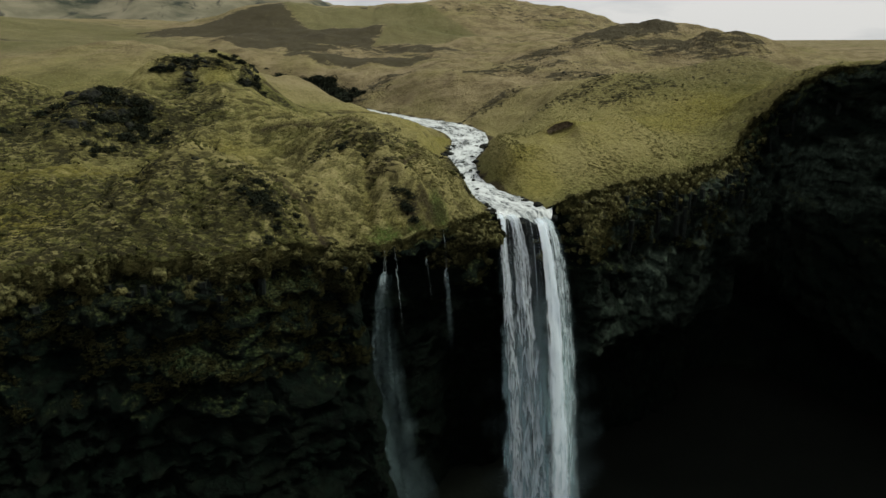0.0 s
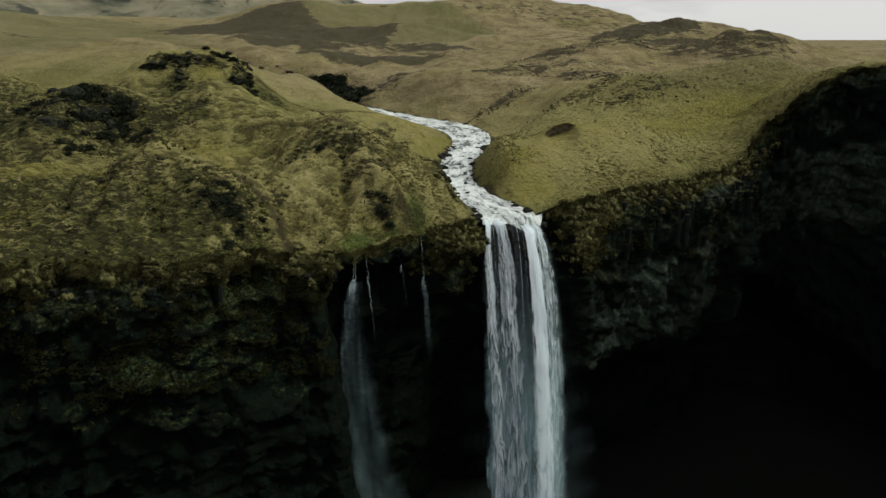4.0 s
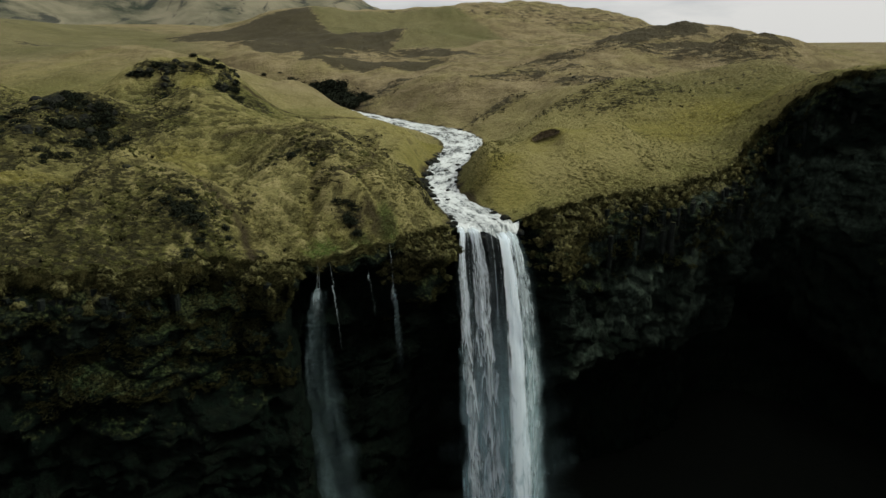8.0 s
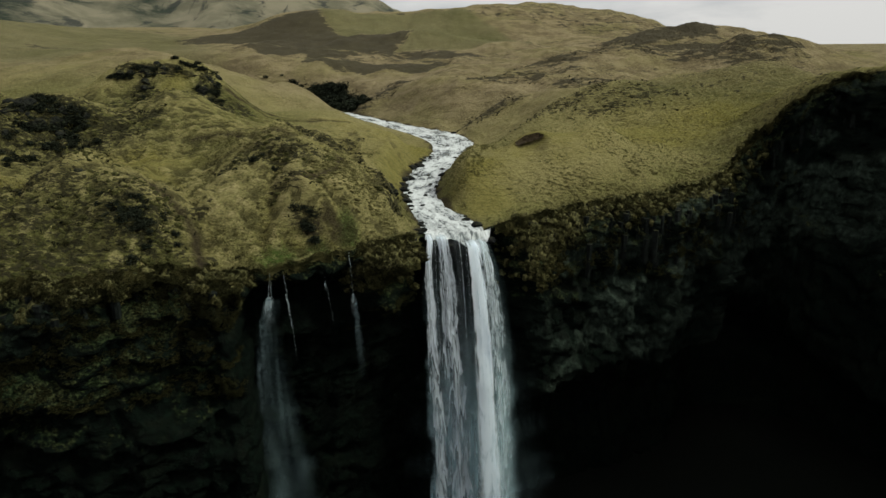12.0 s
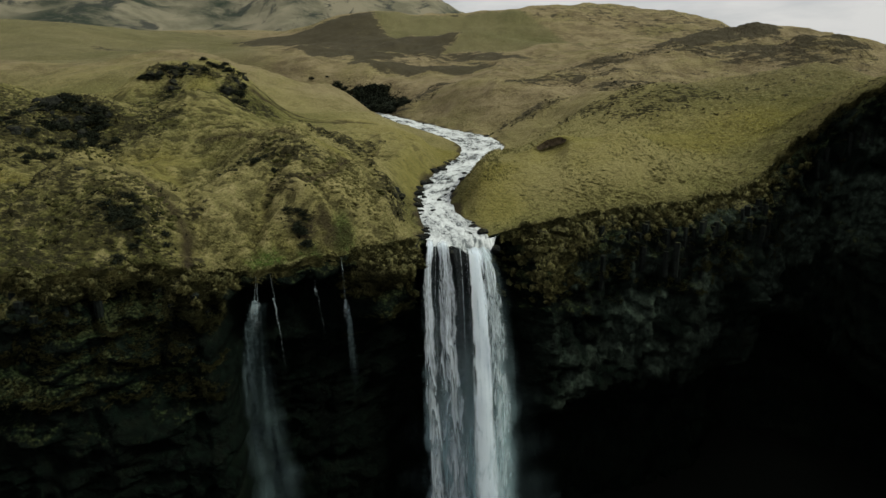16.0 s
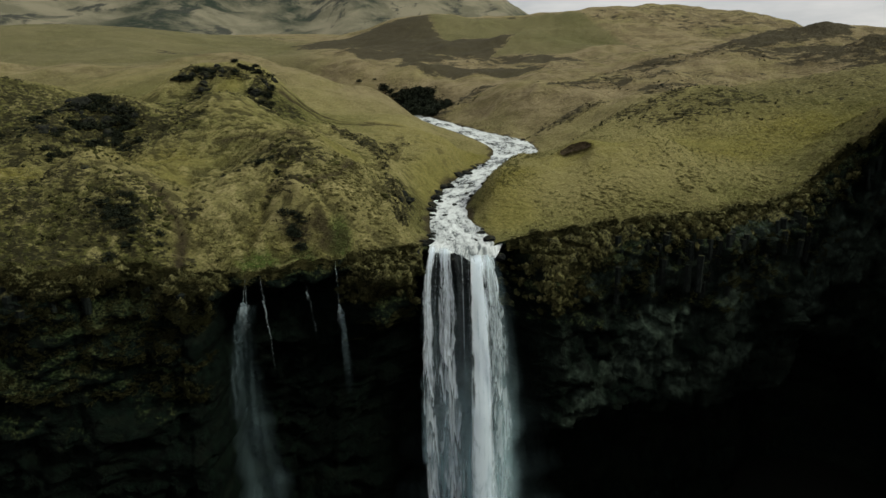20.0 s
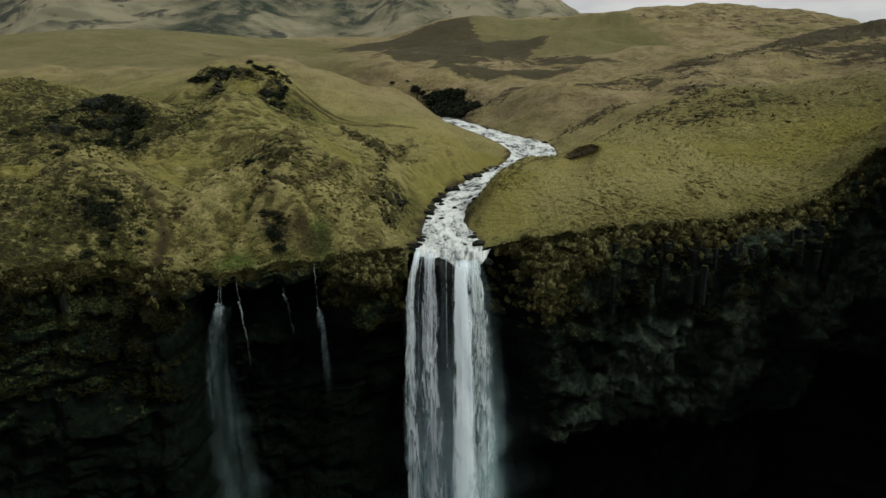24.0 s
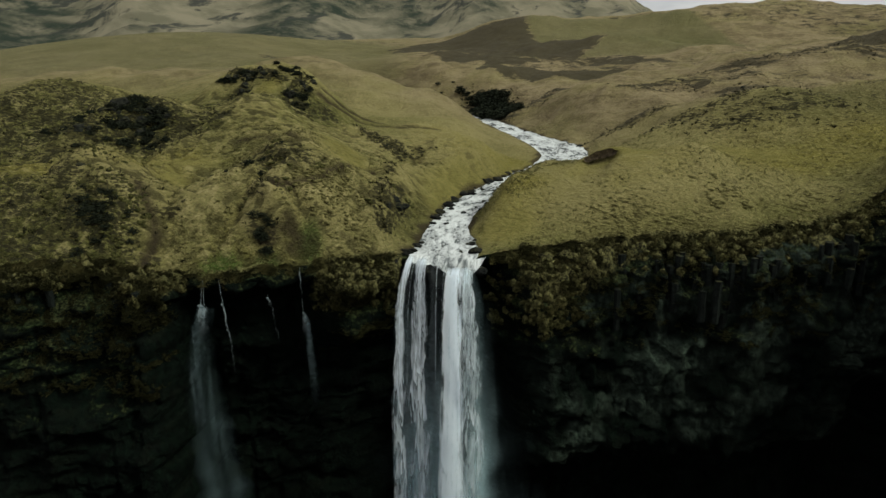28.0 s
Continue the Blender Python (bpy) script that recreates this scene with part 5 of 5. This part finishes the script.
def thickets():
    rng = random.Random(11)
    for x, y, a, b, turn, count, size, label in THICKETS:
        c, s = math.cos(radians(turn)), math.sin(radians(turn))
        for _ in range(round(count * 0.62)):
            u, w = rng.gauss(0, 0.6) * a, rng.gauss(0, 0.6) * b
            shrub(x + u * c - w * s, y + u * s + w * c, size * rng.uniform(0.6, 1.5), rng, label, "scrub of the slopes")


thickets()


# bare rock showing on the slopes: x, y, length, width, turn, count, size
OUTCROPS = ((-79.4, 11.4, 6, 4, 20, 12, 1.9), (-76.4, 40.3, 6, 1.0, 8, 8, 1.2), (-61.3, 45, 2, 4, 20, 6, 1.2), (-73.5, 38.3, 2, 4, 0, 5, 1.1), (-82.7, 0.7, 4, 2, 30, 5, 1.3), (-57.6, -19.2, 5, 1.2, 10, 6, 0.8),
            (-12.1, 8.9, 1.0, 6, 10, 8, 0.9), (-62, 150, 10, 5, 40, 7, 1.9), (36, 120, 14, 5, 10, 10, 0.9))


def outcrops():
    rng = random.Random(12)
    for x, y, a, b, turn, count, size in OUTCROPS:
        c, s = math.cos(radians(turn)), math.sin(radians(turn))
        for _ in range(count):
            u, w = rng.gauss(0, 0.55) * a, rng.gauss(0, 0.55) * b
            px, py = x + u * c - w * s, y + u * s + w * c
            k = size * rng.uniform(0.5, 1.25)
            rock(rng.choice(CRAGS), px, py, float(ground_z(px, py)) - 0.15 * k, k, "rough dark crag standing out of the turf", "crag", "crags of the slopes", stretch=(1.2, 0.9))


outcrops()


# ---- the slumped bank above the river ----
def earth_scar():
    cols, rows = 33, 9
    A, Q = np.meshgrid(np.linspace(-1, 1, cols), np.linspace(0, 1, rows))
    x = 13.6 + 3.1 * A
    top_y = 41.0 - 0.10 * (x - 13.6) ** 2
    top = ground_z(x, top_y + 0.5)
    tall = 0.25 + 1.35 * np.sqrt(np.maximum(1 - A ** 2, 0))
    y = top_y - 0.25 - 0.35 * Q - 0.25 * np.sin(Q * np.pi) * -1 + 0.12 * vnoise(x / 0.5, Q * 3, 0, 9)
    z = top + 0.12 - tall * Q + 0.10 * vnoise(x / 0.6, Q * 2, 0, 10)
    ob = sheet("earth_scar", np.stack([x, y, z], -1).reshape(-1, 3), cols, rows, EARTH, smooth=False)
    tagged(ob, "crescent scar of raw brown earth under the turf", "bank")


EARTH = rock_material("raw_earth", (0.022, 0.017, 0.010), (0.115, 0.086, 0.050))
earth_scar()


# ---- columns of basalt under the rim ----
def column_mesh(seed):
    rng = random.Random(seed)
    bm = bmesh.new()
    rings, n = [], 6
    rad = [rng.uniform(0.42, 0.58) for _ in range(n)]
    for h in (-1.0, -0.35, 0.2, 1.0):
        dx, dy = rng.uniform(-0.06, 0.06), rng.uniform(-0.06, 0.06)
        tilt = rng.uniform(-0.03, 0.03)
        rings.append([bm.verts.new((math.cos(k * math.tau / n) * rad[k] + dx, math.sin(k * math.tau / n) * rad[k] + dy, h + tilt * math.cos(k))) for k in range(n)])
    for a, b in zip(rings, rings[1:]):
        for k in range(n):
            bm.faces.new((a[k], a[(k + 1) % n], b[(k + 1) % n], b[k]))
    bm.faces.new(rings[-1]), bm.faces.new(rings[0][::-1])
    me = bpy.data.meshes.new("column")
    bm.to_mesh(me)
    bm.free()
    me.materials.append(COLUMN)
    return me


COLUMN = rock_material("column_basalt", (0.0025, 0.0034, 0.0028), (0.015, 0.019, 0.016), 0.5)


def columns():
    rng = random.Random(5)
    kinds = [column_mesh(i) for i in range(6)]
    for x0, x1, step, w0, w1 in ((21, 54, 0.62, 1.2, 10.0), (-66, -31, 0.95, 1.8, 4.8), (66, 84, 1.3, 3, 12)):
        x = x0
        while x < x1:
            x += step * rng.uniform(0.75, 1.3)
            if rng.random() < 0.25:
                continue
            tall = rng.uniform(0.25, 0.9) * (w1 - w0)
            w = w0 + rng.uniform(0, 0.6) * (w1 - w0) + tall / 2
            P, _, _, _ = cliff_at(np.array([x]), np.array([w]))
            ob = new("column", rng.choice(kinds))
            ob.parent = CLIFF_FACE
            nx, ny = outward(np.array([x]))
            push = rng.uniform(-0.9, -0.15)
            ob.location = (P[0][0] + nx[0] * push, P[0][1] + ny[0] * push, P[0][2])
            ob.rotation_euler = (rng.uniform(-0.05, 0.05), rng.uniform(-0.05, 0.05), rng.uniform(0, 6.3))
            wide = rng.uniform(0.8, 1.35)
            ob.scale = (wide, wide, tall / 2)


columns()


# ---- grass ----
def blades(name, places, rng, count, length, material, label, droop=0.0, outs=None, slim=0.10):
    """Tufts of grass blades at the given places, all in one mesh."""
    n = len(places)
    base = np.repeat(places, count, 0)
    a = rng.uniform(0, 2 * np.pi, n * count)
    if outs is not None:
        a = np.repeat(np.arctan2(outs[:, 1], outs[:, 0]), count) + rng.normal(0, 0.6, n * count)
    lean = rng.uniform(0.3, 1.0, n * count)
    L = length * rng.uniform(0.5, 1.25, n * count)
    rise = np.sqrt(np.maximum(1 - lean ** 2, 0.05)) * (1 - droop) - droop * lean
    root = base + np.stack([np.cos(a) * 0.12 * L, np.sin(a) * 0.12 * L, np.full(len(a), -0.05)], 1)
    tip = root + np.stack([np.cos(a) * lean * L * (1 - 0.5 * droop), np.sin(a) * lean * L * (1 - 0.5 * droop), rise * L], 1)
    side = np.stack([-np.sin(a), np.cos(a), np.zeros(len(a))], 1) * (slim * L)[:, None]
    bend = root * 0.45 + tip * 0.55 + np.array([0, 0, 1.0]) * (0.16 * L)[:, None]
    verts = np.stack([root - side, root + side, bend + side * 0.8, tip, bend - side * 0.8], 1).reshape(-1, 3)
    i = np.arange(len(a)) * 5
    me = bpy.data.meshes.new(name)
    faces = np.stack([i, i + 1, i + 2, i + 3, i + 4], 1)
    me.vertices.add(len(verts)), me.loops.add(faces.size), me.polygons.add(len(faces))
    me.vertices.foreach_set("co", verts.astype(np.float32).ravel())
    me.loops.foreach_set("vertex_index", faces.astype(np.int32).ravel())
    me.polygons.foreach_set("loop_start", np.arange(0, faces.size, 5, dtype=np.int32))
    me.update(calc_edges=True)
    me.materials.append(material)
    return tagged(new(name, me), label, "grass", kind="stuff")


def grass():
    rng = np.random.default_rng(4)
    # tussocks over the near pasture, thinning with distance
    n = 34000
    x = rng.uniform(-105, 75, n)
    v = rng.uniform(0, 1, n) ** 1.6 * 60 + 0.3
    y = rim(x) + rim_wild(x) * np.exp(-v / 6) + v
    d, _ = river_near(x, y)
    lawn = np.maximum.reduce([patch_mask(SMOOTH, x, y, 84, 0.5), patch_mask(SEDGE, x, y, 82, 0.6), patch_mask(SCRUB, x, y, 57, 0.35), 0.8 * patch_mask(NEAR_HEATH, x, y, 51)])
    keep = (d > 1.5) & (lawn < 0.4) & ((x < 4) | (rng.uniform(0, 1, n) < 0.3)) & (vnoise(x / 6, y / 6, 0, 3) + 0.5 * vnoise(x / 2, y / 2, 0, 4) > -0.25)
    x, y, v = x[keep], y[keep], v[keep]
    blades("tussock_grass", np.stack([x, y, ground_z(x, y, v)], 1), rng, 7, 0.46, GRASS, "tussocks of dry straw-coloured grass on the pasture", slim=0.06)
    # heather and low brown scrub on the dark patches
    n = 60000
    x, y = rng.uniform(-105, 60, n), rng.uniform(-45, 175, n)
    v = y - rim(x)
    cover = np.maximum(patch_mask(SCRUB, x, y, 57, 0.35), 0.14 * patch_mask(HEATH, x, y, 51))
    keep = (v > 1.0) & (river_near(x, y)[0] > 1.0) & (rng.uniform(0, 1, n) < cover * 1.6) & (vnoise(x / 2.2, y / 1.4, 0, 5) > -0.2)
    x, y = x[keep], y[keep]
    blades("heather", np.stack([x, y, ground_z(x, y, v[keep]) + 0.1], 1), rng, 9, 0.62, HEATHER, "dark brown heather and low scrub in patches on the slopes")
    # shaggy clumps hanging over the edge
    heart = rng.uniform(-100, 84, 620)
    heart = heart[(heart < -6.5) | (heart > 7)]
    x = np.repeat(heart, 26) + rng.normal(0, 0.36, len(heart) * 26)
    v = np.repeat(rng.uniform(-0.9, 1.2, len(heart)), 26) + rng.normal(0, 0.35, len(x))
    x = np.where((x > -6.5) & (x < 7), np.where(x < 0, -6.8, 7.3), x)
    y = rim(x) + rim_wild(x) + np.maximum(v, -0.3)
    z = ground_z(x, y, np.maximum(v, 0)) - np.maximum(-v, 0) * 1.3
    nx, ny = outward(x)
    more, ways = turf_clumps()
    blades("hanging_grass", np.concatenate([np.stack([x + nx * 0.6, y + ny * 0.6, z], 1), more]), rng, 12, 0.60, FRINGE, "shaggy grass hanging in clumps over the cliff edge", 0.5, np.concatenate([np.stack([nx, ny], 1), ways]), 0.045)
    # clumps of moss and grass on the ledges of the face
    n = 2600
    hx = np.concatenate([-29 - 52 * rng.uniform(0, 1, int(n * 0.56)) ** 1.5, rng.uniform(8, 74, int(n * 0.28)), rng.uniform(-13, -6.8, int(n * 0.16))])
    hw = rng.uniform(0, 1, len(hx)) ** 1.4 * 15 + 0.8
    keep = vnoise(hx / 5, hw / 1.6, 0, 41) + 0.4 * vnoise(hx / 1.5, hw, 0, 42) > 0.0
    hx, hw = hx[keep], hw[keep]
    x, w = np.repeat(hx, 14) + rng.normal(0, 0.30, len(hx) * 14), np.maximum(np.repeat(hw, 14) + rng.normal(0, 0.22, len(hx) * 14), 0.3)
    P, _, _, _ = cliff_at(x, w)
    nx, ny = outward(x)
    blades("ledge_grass", P + np.stack([nx, ny, x * 0], 1) * 0.25, rng, 12, 0.50, MOSS, "mossy clumps growing on the ledges of the cliff", 0.35, np.stack([nx, ny], 1), 0.045)


def lumps(name, places, rng, sizes, fine, shape, material, label):
    """Uneven rounded lumps at the given places, all in one mesh."""
    bm = bmesh.new()
    bmesh.ops.create_icosphere(bm, subdivisions=fine, radius=1.0)
    ball, tris = np.array([v.co[:] for v in bm.verts]), np.array([[v.index for v in f.verts] for f in bm.faces])
    bm.free()
    n, m = len(places), len(ball)
    r = rng.uniform(*sizes, n)[:, None]
    shift = np.repeat(rng.uniform(0, 90, n)[:, None], m, 1)
    B = np.repeat(ball[None], n, 0)
    swell = 1 + 0.45 * vnoise(B[..., 0] * 1.6 + shift, B[..., 1] * 1.6, B[..., 2] * 1.6, 87) + 0.4 * vnoise(B[..., 0] * 4 + shift, B[..., 1] * 4, B[..., 2] * 4, 88)
    B = B * swell[..., None] * np.stack([r * shape[0], r * shape[1], r * rng.uniform(*shape[2], n)[:, None]], -1)
    V, F = places[:, None] + B, (tris[None] + (np.arange(n) * m)[:, None, None]).reshape(-1, 3)
    me = bpy.data.meshes.new(name)
    me.vertices.add(n * m), me.loops.add(F.size), me.polygons.add(len(F))
    me.vertices.foreach_set("co", V.astype(np.float32).ravel())
    me.loops.foreach_set("vertex_index", F.astype(np.int32).ravel())
    me.polygons.foreach_set("loop_start", np.arange(0, F.size, 3, dtype=np.int32))
    me.update(calc_edges=True)
    me.shade_smooth()
    me.materials.append(material)
    tagged(new(name, me), label, "grass", kind="stuff")
    return r


def turf_clumps():
    """Lumps of matted turf that roll over the edge, with dark gaps between them."""
    rng = np.random.default_rng(9)
    hx = np.concatenate([rng.uniform(-95, -27, 1150), rng.uniform(7.5, 64, 800), rng.uniform(-13, -6.8, 110), rng.uniform(7.6, 17, 330), rng.uniform(-13.5, -6.8, 190)])
    hw = np.concatenate([np.minimum(rng.exponential(1.1, 2060) + 0.1, 4.5), rng.uniform(0.5, 13, 330), rng.uniform(0.5, 9, 190)])
    keep = vnoise(hx / 2.6, hw / 1.2, 0, 85) + 0.5 * vnoise(hx / 0.9, hw, 0, 86) > -0.15
    hx, hw = hx[keep], hw[keep]
    P, _, _, _ = cliff_at(hx, hw)
    nx, ny = outward(hx)
    r = lumps("turf_clumps", P + np.stack([nx * 0.12, ny * 0.12, 0.05 + 0 * nx], 1), rng, (0.28, 0.68), 2, (1.1, 0.9, (0.6, 1.5)), CLUMP, "matted lumps of brown turf rolling over the cliff edge")
    up = np.repeat(P + np.stack([nx * 0.35, ny * 0.35, 0.25 * r[:, 0]], 1), 12, 0) + rng.normal(0, 0.5, (len(hx) * 12, 3)) * np.repeat(r, 12, 0)
    return up, np.repeat(np.stack([nx, ny], 1), 12, 0)


def tussocks():
    """Low hummocks of old grass on the slopes and along the top of the edge."""
    rng = np.random.default_rng(12)
    x = np.concatenate([rng.uniform(-100, -9, 7600), rng.uniform(7.5, 66, 1500), rng.uniform(-95, -27, 420), rng.uniform(7.5, 64, 520)])
    v = np.concatenate([rng.uniform(0, 1, 7600) ** 1.3 * 34 + 0.6, rng.uniform(0, 1, 1500) ** 1.5 * 12 + 0.4, rng.uniform(0.1, 1, 940) ** 1.6 * 3.6])
    y = rim(x) + rim_wild(x) * np.exp(-v / 6) + v
    lawn = np.maximum(patch_mask(SMOOTH, x, y, 84, 0.5), patch_mask(GREEN, x, y, 81, 0.5))
    keep = (river_near(x, y)[0] > 2.0) & (lawn < 0.3) & (vnoise(x / 7, y / 5, 0, 78) + 0.5 * vnoise(x / 2.2, y / 1.2, 0, 79) + 0.35 * ease(-36, -50, x) + 0.5 * ease(3.6, 1.0, v) > 0.2)
    x, y, v = x[keep], y[keep], v[keep]
    P = np.stack([x, y, ground_z(x, y, v) - 0.02], 1)
    wet = np.maximum(patch_mask(SEDGE, x, y, 82, 0.6), patch_mask(NEAR_HEATH, x, y, 51)) > 0.35
    # dark tussocks along the left rim too, for the dim left side
    wet = wet | ((x < -40) & (v < 7))
    lumps("tussocks", P[~wet], rng, (0.22, 0.44), 1, (1.5, 0.9, (0.35, 0.65)), HUMMOCK, "low rounded hummocks of old grass on the slopes")
    lumps("sedge_tussocks", P[wet], rng, (0.24, 0.50), 1, (1.6, 0.9, (0.5, 0.9)), SEDGE_TUFT, "dark olive tussocks of sedge in rows on the left slope")


def hummock_material(name, dark, light):
    k = Mat(name, 0.95)
    k.p.inputs["Specular IOR Level"].default_value = 0.05
    c = k.mix(k.ramp(k.noise(2.2, 6, 0.7), 0.34, 0.64), dark, light)
    k.colour(k.mix(k.calc("MULTIPLY", k.island(), 0.5), c, dark))
    k.bump(k.noise(4.0, 6, 0.75), 1.0, 0.3)
    return k.m


HUMMOCK = hummock_material("hummock_grass", (0.092, 0.084, 0.030), (0.205, 0.180, 0.074))
SEDGE_TUFT = hummock_material("sedge_tuft", (0.026, 0.027, 0.009), (0.088, 0.084, 0.028))


def clump_material():
    k = Mat("matted_turf", 0.95)
    k.p.inputs["Specular IOR Level"].default_value = 0.05
    grain = k.noise(2.6, 7, 0.75, k.scaled(k.pos, (1, 1, 0.5)))
    c = k.mix(k.ramp(grain, 0.36, 0.62), (0.016, 0.016, 0.007), (0.205, 0.186, 0.076))
    k.colour(k.mix(k.calc("MULTIPLY", k.island(), 0.5), c, (0.030, 0.034, 0.012)))
    k.bump(k.noise(4.0, 6, 0.75, k.scaled(k.pos, (1.2, 1.2, 0.4))), 1.0, 0.5)
    return k.m


CLUMP = clump_material()


def moss_material():
    k = Mat("moss_tuft", 0.95)
    k.p.inputs["Specular IOR Level"].default_value = 0.1
    k.colour(k.mix(k.island(), (0.012, 0.014, 0.006), (0.108, 0.102, 0.040)))
    return k.m


MOSS = moss_material()


def heather_material():
    k = Mat("heather", 0.95)
    k.p.inputs["Specular IOR Level"].default_value = 0.05
    k.colour(k.mix(k.ramp(k.island(), 0.3, 1.0), (0.007, 0.009, 0.005), (0.034, 0.032, 0.015)))
    return k.m


HEATHER = heather_material()


def fringe_material():
    k = Mat("fringe_grass", 0.95)
    k.p.inputs["Specular IOR Level"].default_value = 0.05
    c = k.mix(k.ramp(k.noise(0.45, 4), 0.4, 0.6), (0.046, 0.044, 0.018), (0.185, 0.166, 0.068))
    k.colour(k.mix(k.calc("MULTIPLY", k.island(), 0.6), c, (0.040, 0.039, 0.014)))
    return k.m


FRINGE = fringe_material()
grass()
tussocks()
